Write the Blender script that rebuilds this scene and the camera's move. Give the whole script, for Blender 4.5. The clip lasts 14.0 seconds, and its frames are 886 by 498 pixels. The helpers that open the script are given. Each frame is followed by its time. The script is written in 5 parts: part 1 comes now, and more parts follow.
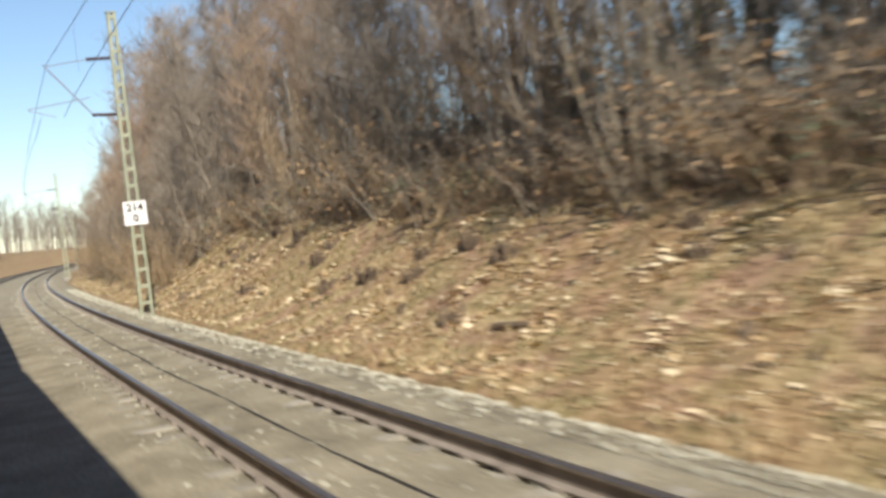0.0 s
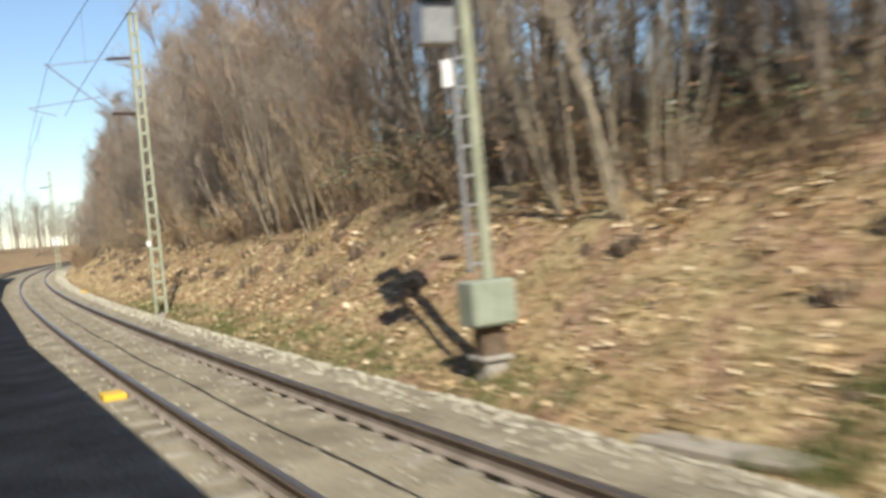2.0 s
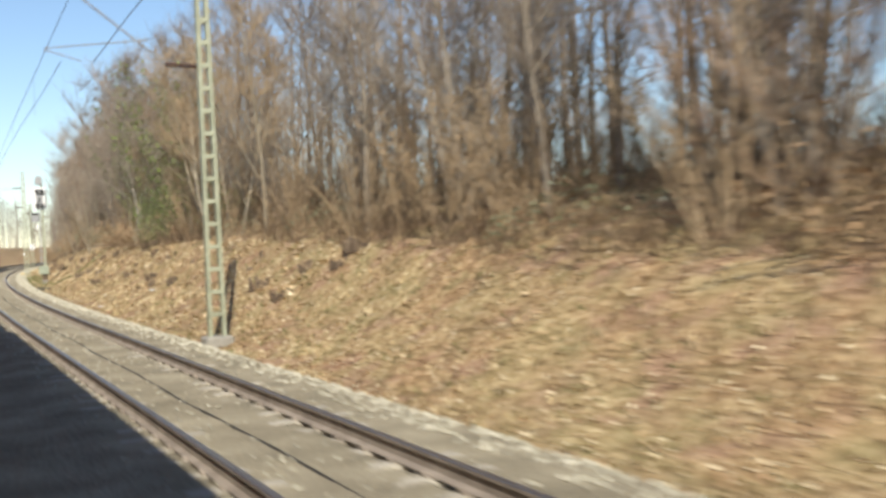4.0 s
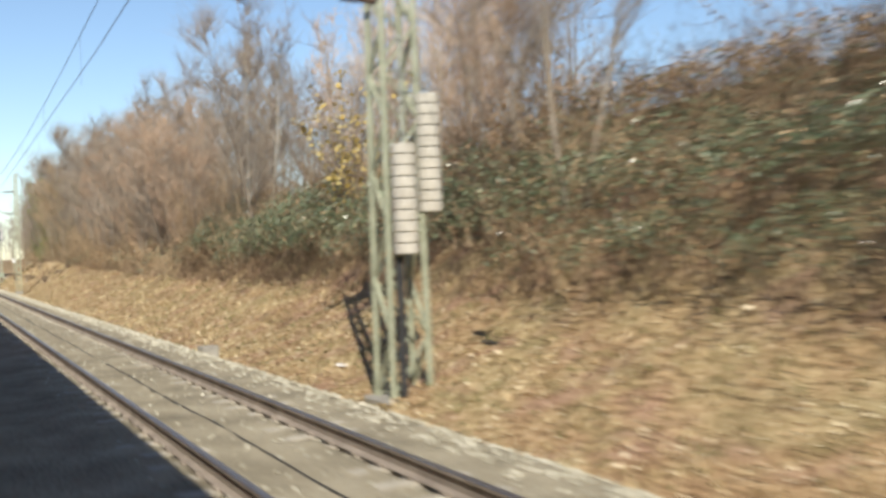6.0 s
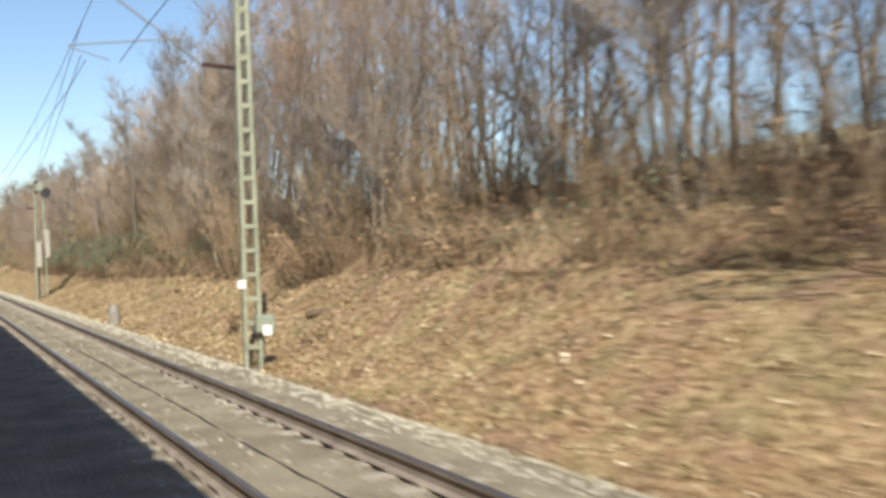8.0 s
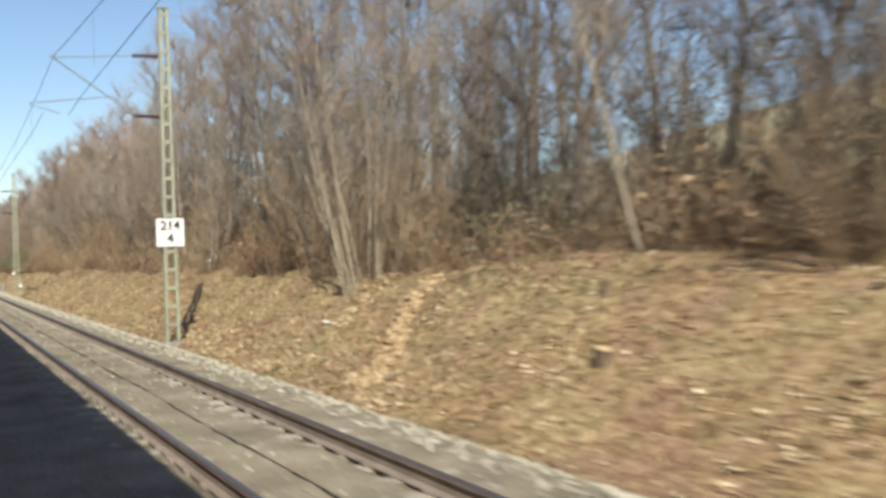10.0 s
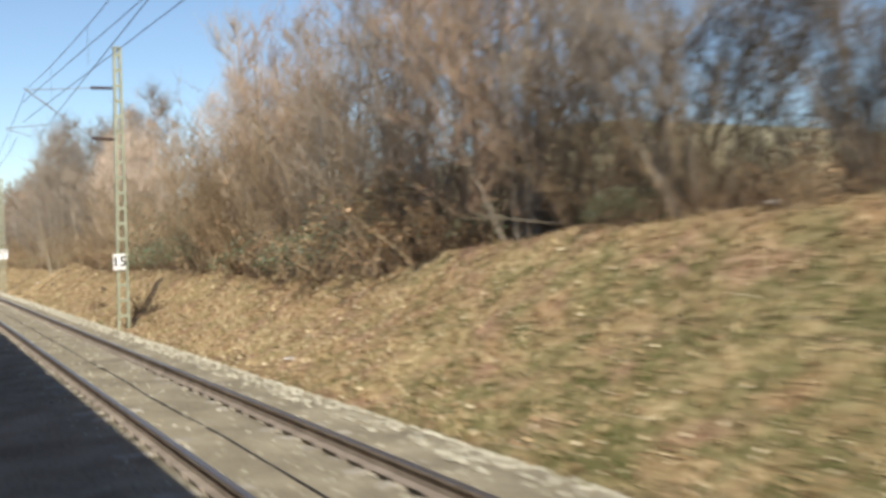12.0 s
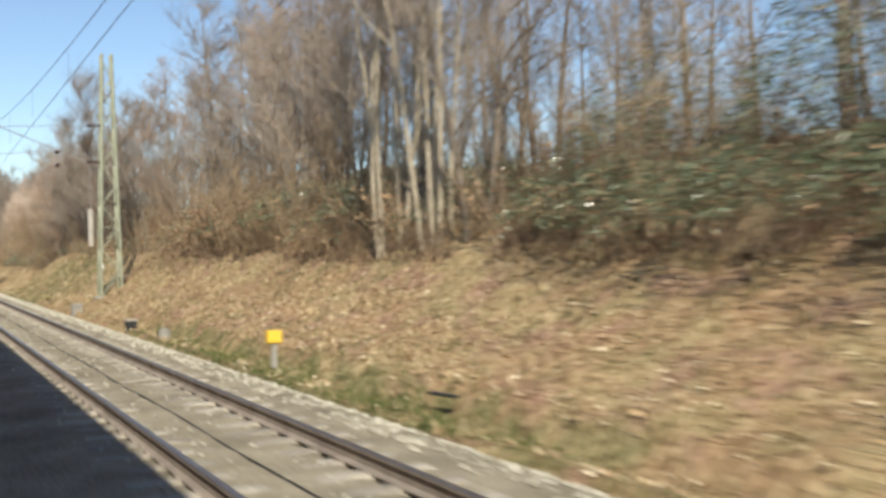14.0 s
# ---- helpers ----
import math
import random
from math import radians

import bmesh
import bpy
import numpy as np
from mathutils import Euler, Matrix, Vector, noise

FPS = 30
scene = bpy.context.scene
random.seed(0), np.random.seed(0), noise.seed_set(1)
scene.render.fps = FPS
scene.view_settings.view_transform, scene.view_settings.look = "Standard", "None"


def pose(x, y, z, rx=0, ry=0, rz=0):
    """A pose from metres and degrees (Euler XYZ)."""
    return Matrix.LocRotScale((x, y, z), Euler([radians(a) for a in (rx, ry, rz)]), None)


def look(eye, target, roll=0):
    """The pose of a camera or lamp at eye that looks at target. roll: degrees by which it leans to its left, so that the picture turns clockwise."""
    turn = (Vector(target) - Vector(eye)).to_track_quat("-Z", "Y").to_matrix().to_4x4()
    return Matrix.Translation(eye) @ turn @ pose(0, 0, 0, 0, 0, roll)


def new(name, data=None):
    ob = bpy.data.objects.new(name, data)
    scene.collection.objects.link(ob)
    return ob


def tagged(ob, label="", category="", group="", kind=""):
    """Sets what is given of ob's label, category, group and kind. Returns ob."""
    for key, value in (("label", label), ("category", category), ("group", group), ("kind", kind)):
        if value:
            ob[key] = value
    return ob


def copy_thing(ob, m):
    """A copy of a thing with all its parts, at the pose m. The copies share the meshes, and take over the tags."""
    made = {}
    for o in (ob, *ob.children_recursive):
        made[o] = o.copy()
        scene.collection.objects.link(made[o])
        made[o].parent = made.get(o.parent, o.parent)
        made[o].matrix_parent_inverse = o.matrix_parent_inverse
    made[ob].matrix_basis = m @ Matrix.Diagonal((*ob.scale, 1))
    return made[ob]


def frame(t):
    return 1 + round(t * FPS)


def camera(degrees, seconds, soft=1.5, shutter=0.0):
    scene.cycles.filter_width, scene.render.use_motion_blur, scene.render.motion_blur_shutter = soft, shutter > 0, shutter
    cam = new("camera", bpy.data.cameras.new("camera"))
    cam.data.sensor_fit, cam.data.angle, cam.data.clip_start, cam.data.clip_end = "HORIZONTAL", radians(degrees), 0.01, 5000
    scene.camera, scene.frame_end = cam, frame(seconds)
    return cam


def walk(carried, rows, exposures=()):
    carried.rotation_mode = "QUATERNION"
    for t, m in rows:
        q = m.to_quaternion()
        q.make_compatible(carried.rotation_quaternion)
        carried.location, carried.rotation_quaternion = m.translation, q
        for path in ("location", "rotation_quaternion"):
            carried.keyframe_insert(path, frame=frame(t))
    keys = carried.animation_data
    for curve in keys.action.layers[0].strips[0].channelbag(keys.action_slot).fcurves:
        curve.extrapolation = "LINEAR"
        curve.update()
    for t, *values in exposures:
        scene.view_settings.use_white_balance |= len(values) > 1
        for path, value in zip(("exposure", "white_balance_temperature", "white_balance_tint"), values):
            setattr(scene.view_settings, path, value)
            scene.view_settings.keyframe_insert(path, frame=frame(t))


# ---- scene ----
# ------------------------------------------------------------------ camera and its ride
# u: metres along the line in the direction of travel; x: metres to the side of the neighbouring track and the cutting; z: height over the rail tops
SPEED = 29.0
BEND, BEND_FROM, BEND_TO = 839.0, 89.4, -260.0     # radius of the curve and the stretch of u it fills


def heading(u):
    """Angle by which the line, looking back, has turned towards the cutting at u."""
    return (BEND_FROM - max(u, BEND_TO)) / BEND if u < BEND_FROM else 0.0


def place(u, x, z=0.0):
    if u >= BEND_FROM:
        return Vector((x, -u, z))
    uu = max(u, BEND_TO)
    a = (BEND_FROM - uu) / BEND
    cx, cy = BEND * (1 - math.cos(a)), -BEND_FROM + BEND * math.sin(a)
    d = uu - u
    return Vector((cx + d * math.sin(a) + x * math.cos(a), cy + d * math.cos(a) - x * math.sin(a), z))


def spot(u, x, z=0.0, turn=0.0, size=1.0):
    """Pose at u, x, z: local y looks back along the line, local x to the cutting; turn in degrees."""
    return Matrix.Translation(place(u, x, z)) @ Matrix.Rotation(-heading(u) + radians(turn), 4, "Z") @ Matrix.Scale(size, 4)


cam = camera(47.1, 14.0, soft=3.3, shutter=0.22)
EYE_HEIGHT = 1.78
# seconds, degrees to the side of the line's tangent, degrees up, lean to the right
GAZE = [
    (0.0, 26.71, -2.03, 6.36), (0.5, 26.65, -2.02, 6.2), (1.0, 26.6, -2.02, 6.05), (1.5, 26.54, -2.01, 5.87),
    (2.0, 26.8, -1.75, 5.2), (2.5, 27.15, -1.48, 4.4), (3.0, 27.41, -1.31, 3.14), (3.6, 27.3, -1.0, 2.8), (4.5, 26.9, -0.5, 2.4),
    (5.5, 26.61, -0.04, 2.25), (6.0, 26.6, 0.0, 2.22), (6.5, 26.6, 0.04, 2.2), (7.0, 26.6, 0.08, 2.17), (7.5, 26.6, 0.11, 2.13),
    (8.5, 26.7, 0.15, 2.0), (10.0, 26.86, 0.2, 1.84), (10.5, 26.94, 0.2, 1.76), (11.0, 27.0, 0.2, 1.7), (11.5, 27.1, 0.2, 1.6),
    (12.0, 27.19, 0.19, 1.53), (12.5, 27.3, 0.19, 1.45), (13.0, 27.42, 0.2, 1.35), (13.5, 27.55, 0.2, 1.25), (14.0, 27.69, 0.2, 1.16),
]


def ride(t, side, up, lean):
    u = SPEED * t
    eye = place(u, 0.0, EYE_HEIGHT)
    a, e = heading(u) + radians(side), radians(up)
    way = Vector((math.sin(a) * math.cos(e), math.cos(a) * math.cos(e), math.sin(e)))
    return t, look(eye, eye + way, -lean)


walk(cam, [ride(*row) for row in GAZE], [(0.0, 0.62), (3.0, 0.62), (5.5, 0.68), (6.5, 0.6), (7.5, 0.66), (10.0, 0.5), (10.5, 0.6), (11.0, 0.45), (11.5, 0.28), (12.0, 0.55), (14.0, 0.58)])

# ------------------------------------------------------------------ daylight
TO_SUN = Vector((-0.42, -1.32, 1.0)).normalized()
world = bpy.data.worlds.new("sky")
scene.world = world
world.use_nodes = True
wn = world.node_tree.nodes
sky = wn.new("ShaderNodeTexSky")
sky.sky_type = "NISHITA"
sky.sun_disc = False
sky.sun_elevation = math.asin(TO_SUN.z)
sky.sun_rotation = math.atan2(TO_SUN.x, TO_SUN.y)
sky.air_density, sky.dust_density, sky.ozone_density = 1.0, 0.25, 2.6
wn["Background"].inputs["Strength"].default_value = 0.091
world.node_tree.links.new(sky.outputs[0], wn["Background"].inputs["Color"])
sun = new("sun", bpy.data.lights.new("sun", "SUN"))
sun.data.energy, sun.data.angle, sun.data.color = 4.25, radians(0.5), (1.0, 0.915, 0.785)
sun.matrix_world = look(TO_SUN * 100, (0, 0, 0))

# ------------------------------------------------------------------ materials


def surface(name, colours, scale=6.0, rough=0.85, metal=0.0, bump=0.3, fine=40.0, vary=0.0, island=0.0, coords="Object", spec=0.3, bump_dist=0.02):
    """A procedural material: a ramp of colours over two scales of noise, with fine relief; vary: shift per object, island: per piece."""
    m = bpy.data.materials.new(name)
    m.use_nodes = True
    nt = m.node_tree
    nd, ln = nt.nodes, nt.links
    b = nd["Principled BSDF"]
    b.inputs["Roughness"].default_value, b.inputs["Metallic"].default_value = rough, metal
    b.inputs["Specular IOR Level"].default_value = spec
    tc = nd.new("ShaderNodeTexCoord")
    n1, n2 = nd.new("ShaderNodeTexNoise"), nd.new("ShaderNodeTexNoise")
    n1.inputs["Scale"].default_value, n2.inputs["Scale"].default_value = scale, fine
    n1.inputs["Detail"].default_value, n2.inputs["Detail"].default_value = 4.0, 3.0
    for n in (n1, n2):
        ln.new(tc.outputs[coords], n.inputs["Vector"])
    mix = nd.new("ShaderNodeMath")
    mix.operation = "MULTIPLY_ADD"
    mix.inputs[1].default_value = 0.45
    ln.new(n2.outputs["Fac"], mix.inputs[0])
    m2 = nd.new("ShaderNodeMath")
    m2.operation = "MULTIPLY"
    m2.inputs[1].default_value = 0.55
    ln.new(n1.outputs["Fac"], m2.inputs[0])
    ln.new(m2.outputs[0], mix.inputs[2])
    fac = mix.outputs[0]
    for kind, amount in (("ShaderNodeObjectInfo", vary), ("ShaderNodeNewGeometry", island)):
        if amount:
            src = nd.new(kind)
            ad = nd.new("ShaderNodeMath")
            ad.operation = "MULTIPLY_ADD"
            ad.inputs[1].default_value = amount
            ln.new(src.outputs["Random" if vary and kind == "ShaderNodeObjectInfo" else "Random Per Island"], ad.inputs[0])
            sb = nd.new("ShaderNodeMath")
            sb.operation = "SUBTRACT"
            sb.inputs[1].default_value = amount / 2
            ln.new(fac, sb.inputs[0])
            ln.new(sb.outputs[0], ad.inputs[2])
            fac = ad.outputs[0]
    ramp = nd.new("ShaderNodeValToRGB")
    el = ramp.color_ramp.elements
    while len(el) < len(colours):
        el.new(0.5)
    for k, c in enumerate(colours):
        el[k].position = 0.3 + 0.4 * k / max(1, len(colours) - 1)
        el[k].color = (*c, 1)
    ln.new(fac, ramp.inputs[0])
    ln.new(ramp.outputs[0], b.inputs["Base Color"])
    if bump:
        bp = nd.new("ShaderNodeBump")
        bp.inputs["Strength"].default_value, bp.inputs["Distance"].default_value = bump, bump_dist
        ln.new(n2.outputs["Fac"], bp.inputs["Height"])
        ln.new(bp.outputs[0], b.inputs["Normal"])
    return m


def ground_material():
    """Leaf litter, dead grass and bare earth on the cutting, with patches of thin green; the patches follow the world."""
    m = bpy.data.materials.new("litter_and_dead_grass")
    m.use_nodes = True
    nd, ln = m.node_tree.nodes, m.node_tree.links
    b = nd["Principled BSDF"]
    b.inputs["Roughness"].default_value, b.inputs["Specular IOR Level"].default_value = 0.95, 0.1
    tc = nd.new("ShaderNodeTexCoord")

    def noise_at(scale, detail, kind="ShaderNodeTexNoise"):
        n = nd.new(kind)
        n.inputs["Scale"].default_value = scale
        if kind == "ShaderNodeTexNoise":
            n.inputs["Detail"].default_value = detail
        ln.new(tc.outputs["Object"], n.inputs["Vector"])
        return n

    def ramp_of(src, stops):
        r = nd.new("ShaderNodeValToRGB")
        el = r.color_ramp.elements
        while len(el) < len(stops):
            el.new(0.5)
        for k, (p, c) in enumerate(stops):
            el[k].position, el[k].color = p, (*c, 1)
        ln.new(src, r.inputs[0])
        return r

    def blend(fac, one, two):
        mx = nd.new("ShaderNodeMix")
        mx.data_type = "RGBA"
        ln.new(fac, mx.inputs[0])
        ln.new(one, mx.inputs[6])
        ln.new(two, mx.inputs[7])
        return mx.outputs[2]

    wide, mid, fine = noise_at(0.55, 3), noise_at(8.0, 5), noise_at(38, 2)
    earth = ramp_of(mid.outputs["Fac"], [(0.30, (0.155, 0.098, 0.052)), (0.44, (0.325, 0.216, 0.116)), (0.56, (0.46, 0.32, 0.18)), (0.68, (0.62, 0.47, 0.28))])
    straw = ramp_of(mid.outputs["Fac"], [(0.3, (0.205, 0.15, 0.074)), (0.48, (0.43, 0.328, 0.172)), (0.68, (0.62, 0.505, 0.295))])
    pick = ramp_of(wide.outputs["Fac"], [(0.42, (0, 0, 0)), (0.6, (1, 1, 1))])
    col = blend(pick.outputs[0], earth.outputs[0], straw.outputs[0])
    russet = ramp_of(mid.outputs["Fac"], [(0.3, (0.20, 0.118, 0.076)), (0.48, (0.365, 0.232, 0.155)), (0.68, (0.52, 0.355, 0.245))])
    drift = noise_at(1.15, 4)
    where = ramp_of(drift.outputs["Fac"], [(0.5, (0, 0, 0)), (0.64, (0.85, 0.85, 0.85))])
    col = blend(where.outputs[0], col, russet.outputs[0])
    grass = ramp_of(mid.outputs["Fac"], [(0.35, (0.10, 0.10, 0.04)), (0.5, (0.19, 0.185, 0.08)), (0.65, (0.33, 0.29, 0.15))])
    at = nd.new("ShaderNodeAttribute")
    at.attribute_name = "green"
    patch = noise_at(1.7, 5)
    mul = nd.new("ShaderNodeMath")
    mul.operation = "MULTIPLY"
    ln.new(patch.outputs["Fac"], mul.inputs[0])
    ln.new(at.outputs["Fac"], mul.inputs[1])
    edge = nd.new("ShaderNodeMapRange")
    edge.inputs["From Min"].default_value, edge.inputs["From Max"].default_value = 0.33, 0.6
    edge.inputs["To Max"].default_value = 0.9
    ln.new(mul.outputs[0], edge.inputs["Value"])
    col = blend(edge.outputs[0], col, grass.outputs[0])
    speck = nd.new("ShaderNodeMix")
    speck.data_type, speck.blend_type = "RGBA", "MULTIPLY"
    speck.inputs[0].default_value = 0.8
    tone = ramp_of(fine.outputs["Fac"], [(0.3, (0.45, 0.42, 0.4)), (0.6, (1, 1, 1))])
    ln.new(col, speck.inputs[6])
    ln.new(tone.outputs[0], speck.inputs[7])
    ln.new(speck.outputs[2], b.inputs["Base Color"])
    bp, bp2 = nd.new("ShaderNodeBump"), nd.new("ShaderNodeBump")
    bp.inputs["Strength"].default_value, bp.inputs["Distance"].default_value = 0.45, 0.03
    bp2.inputs["Strength"].default_value, bp2.inputs["Distance"].default_value = 0.6, 0.015
    ln.new(mid.outputs["Fac"], bp.inputs["Height"])
    ln.new(fine.outputs["Fac"], bp2.inputs["Height"])
    ln.new(bp.outputs[0], bp2.inputs["Normal"])
    ln.new(bp2.outputs[0], b.inputs["Normal"])
    return m


M_GROUND = ground_material()
M_FIELD = surface("pale_winter_field", [(0.30, 0.27, 0.15), (0.42, 0.37, 0.22), (0.5, 0.45, 0.3)], 0.12, 0.95, 0, 0.4, 3.0)
M_BALLAST = surface("track_ballast", [(0.165, 0.144, 0.10), (0.325, 0.287, 0.203), (0.475, 0.425, 0.31)], 1.2, 0.95, 0, 1.0, 22.0, bump_dist=0.05)
M_SHOULDER = surface("pale_ballast_stones", [(0.30, 0.285, 0.22), (0.48, 0.46, 0.37), (0.63, 0.61, 0.50)], 9.0, 0.95, 0, 0.5, 60.0, island=0.35)
M_STUMP = surface("dark_stump_bark", [(0.07, 0.052, 0.038), (0.14, 0.105, 0.074), (0.22, 0.17, 0.12)], 9.0, 0.95, 0, 0.6, 50.0, vary=0.2)
M_DRAIN = surface("tan_drain_stones", [(0.30, 0.21, 0.11), (0.44, 0.33, 0.18), (0.56, 0.44, 0.27)], 9.0, 0.95, 0, 0.5, 60.0, vary=0.4)
M_SLEEPER = surface("weathered_concrete_sleeper", [(0.25, 0.228, 0.185), (0.365, 0.335, 0.272), (0.47, 0.435, 0.36)], 5.0, 0.9, 0, 0.4, 60.0, vary=0.3)
M_RAIL = surface("rusty_rail_steel", [(0.15, 0.127, 0.106), (0.27, 0.234, 0.197), (0.39, 0.345, 0.292)], 4.0, 0.85, 0.0, 0.2, 50.0)
M_RAILTOP = surface("polished_rail_head", [(0.22, 0.20, 0.19), (0.32, 0.30, 0.29)], 6.0, 0.38, 0.8, 0.05, 60.0)
M_CABLE = surface("black_cable_rubber", [(0.02, 0.02, 0.02), (0.04, 0.037, 0.035)], 5.0, 0.7, 0, 0.1)
M_MAST = surface("pale_green_mast_paint", [(0.20, 0.215, 0.15), (0.31, 0.33, 0.24), (0.40, 0.415, 0.31)], 3.0, 0.6, 0.1, 0.15, 45.0, vary=0.1)
M_STEEL = surface("galvanised_grey_steel", [(0.22, 0.23, 0.23), (0.33, 0.34, 0.34), (0.42, 0.43, 0.42)], 5.0, 0.5, 0.5, 0.1)
M_DARK = surface("dark_grey_paint", [(0.02, 0.022, 0.024), (0.045, 0.047, 0.05)], 6.0, 0.5, 0, 0.1)
M_WHITE = surface("white_enamel", [(0.70, 0.70, 0.68), (0.82, 0.82, 0.80)], 3.0, 0.45, 0, 0.05)
M_BLACK = surface("black_lettering", [(0.012, 0.012, 0.012), (0.025, 0.025, 0.025)], 8.0, 0.6, 0, 0)
M_YELLOW = surface("yellow_plate_paint", [(0.72, 0.45, 0.04), (0.82, 0.55, 0.07)], 5.0, 0.5, 0, 0.1)
M_CONCRETE = surface("grey_concrete", [(0.20, 0.19, 0.165), (0.30, 0.29, 0.255), (0.39, 0.375, 0.335)], 3.0, 0.9, 0, 0.4, 40.0)
M_WEIGHT = surface("whitened_concrete_weights", [(0.34, 0.32, 0.27), (0.44, 0.42, 0.36), (0.52, 0.50, 0.43)], 4.0, 0.8, 0, 0.2, 40.0)
M_GREENBOX = surface("grey_green_cabinet_paint", [(0.20, 0.24, 0.18), (0.28, 0.32, 0.25), (0.34, 0.38, 0.31)], 3.0, 0.5, 0, 0.1)
M_INSULATOR = surface("brown_glazed_porcelain", [(0.05, 0.035, 0.03), (0.10, 0.06, 0.045)], 6.0, 0.25, 0, 0)
M_WIRE = surface("dark_copper_wire", [(0.035, 0.03, 0.028), (0.07, 0.055, 0.05)], 8.0, 0.5, 0.5, 0)
M_BARK = surface("grey_brown_bark", [(0.115, 0.095, 0.073), (0.225, 0.19, 0.148), (0.335, 0.292, 0.232)], 5.0, 0.95, 0, 0.6, 40.0, vary=0.22)
M_TWIG = surface("grey_brown_twigs", [(0.155, 0.126, 0.098), (0.27, 0.226, 0.18), (0.39, 0.335, 0.272)], 0.6, 0.9, 0, 0, 5.0, vary=0.25)
M_PALEBARK = surface("pale_grey_bark", [(0.20, 0.17, 0.12), (0.32, 0.275, 0.20), (0.44, 0.39, 0.29)], 5.0, 0.9, 0, 0.4, 40.0, vary=0.2)
M_BIRCH = surface("pale_birch_bark", [(0.18, 0.165, 0.13), (0.44, 0.41, 0.34), (0.60, 0.565, 0.49)], 7.0, 0.85, 0, 0.3, 30.0)
# brown of dead stems, deepened to paint shade in beneath brambles and trees
M_BRUSH = surface("shade_deepened_brown_stems", [(0.085, 0.058, 0.037), (0.175, 0.124, 0.08), (0.30, 0.222, 0.145)], 0.8, 0.9, 0, 0, 6.0, island=0.4)
M_RUST = surface("reddish_brown_twigs", [(0.175, 0.118, 0.078), (0.305, 0.213, 0.145), (0.43, 0.318, 0.226)], 0.6, 0.9, 0, 0, 5.0, vary=0.25)
M_PINK = surface("pinkish_tan_twigs", [(0.34, 0.262, 0.20), (0.53, 0.425, 0.338), (0.68, 0.565, 0.462)], 0.6, 0.9, 0, 0, 5.0, vary=0.2)
M_CANE = surface("dry_tan_canes", [(0.19, 0.135, 0.08), (0.335, 0.25, 0.155), (0.475, 0.37, 0.24)], 0.8, 0.9, 0, 0, 6.0, vary=0.25)
M_LEAF = surface("dark_green_leaves", [(0.055, 0.085, 0.042), (0.115, 0.155, 0.08), (0.23, 0.27, 0.165)], 1.5, 0.28, 0, 0, 8.0, vary=0.1, island=0.5, spec=0.7)
M_FRESH = surface("fresh_green_leaves", [(0.07, 0.115, 0.025), (0.15, 0.215, 0.05), (0.26, 0.32, 0.10)], 1.5, 0.6, 0, 0, 8.0, island=0.5)
M_DEADLEAF = surface("dead_brown_leaves", [(0.13, 0.076, 0.038), (0.31, 0.198, 0.108), (0.49, 0.345, 0.205)], 1.5, 0.9, 0, 0, 8.0, island=0.6)
M_STRAW = surface("bleached_grass_and_chips", [(0.27, 0.195, 0.10), (0.51, 0.405, 0.228), (0.76, 0.66, 0.455)], 2.0, 0.9, 0, 0, 8.0, island=0.7)
M_GRASS = surface("short_green_grass", [(0.06, 0.085, 0.025), (0.12, 0.15, 0.05), (0.22, 0.23, 0.09)], 2.0, 0.85, 0, 0, 8.0, island=0.6)
# brushwood colour taken down to near black, standing for the shade in the heaps
M_HEAPSHADE = surface("shade_dark_brushwood", [(0.03, 0.022, 0.016), (0.06, 0.045, 0.032), (0.10, 0.078, 0.055)], 6.0, 0.95, 0, 0, 8.0)
M_CUTWOOD = surface("fresh_cut_wood", [(0.42, 0.28, 0.14), (0.58, 0.42, 0.24), (0.68, 0.53, 0.33)], 8.0, 0.85, 0, 0.2, 60.0, vary=0.2)
M_CHIP = surface("pale_wood_chips", [(0.48, 0.34, 0.18), (0.68, 0.53, 0.32), (0.80, 0.69, 0.48)], 4.0, 0.9, 0, 0, 8.0, island=0.6)
M_CATKIN = surface("yellow_catkins", [(0.34, 0.24, 0.06), (0.52, 0.39, 0.11), (0.64, 0.52, 0.2)], 2.0, 0.8, 0, 0, 8.0, island=0.5)
M_PAPER = surface("white_litter", [(0.7, 0.7, 0.69), (0.85, 0.85, 0.83)], 9.0, 0.7, 0, 0.2)
M_COACH = surface("red_coach_paint", [(0.30, 0.02, 0.02), (0.40, 0.03, 0.03)], 1.0, 0.4, 0, 0.05)
M_GLASS = surface("dark_coach_glass", [(0.01, 0.012, 0.015), (0.02, 0.022, 0.026)], 1.0, 0.08, 0, 0)

# ------------------------------------------------------------------ mesh helpers


def mesh_of(name, verts, faces, material):
    me = bpy.data.meshes.new(name)
    me.from_pydata([tuple(v) for v in verts], [], faces)
    me.materials.append(material)
    return me


def part(name, shape, material, parent=None, label=""):
    """One mesh object from a bmesh or from (verts, faces), under its thing."""
    if isinstance(shape, tuple):
        me = mesh_of(name, shape[0], shape[1], material)
    else:
        me = bpy.data.meshes.new(name)
        shape.to_mesh(me)
        shape.free()
        me.materials.append(material)
    ob = new(name, me)
    if parent is not None:
        ob.parent = parent
    return tagged(ob, label)


def thing(name, m, label, category, group="", kind=""):
    ob = new(name)
    ob.empty_display_size = 0.2
    ob.matrix_world = m
    return tagged(ob, label, category, group, kind)


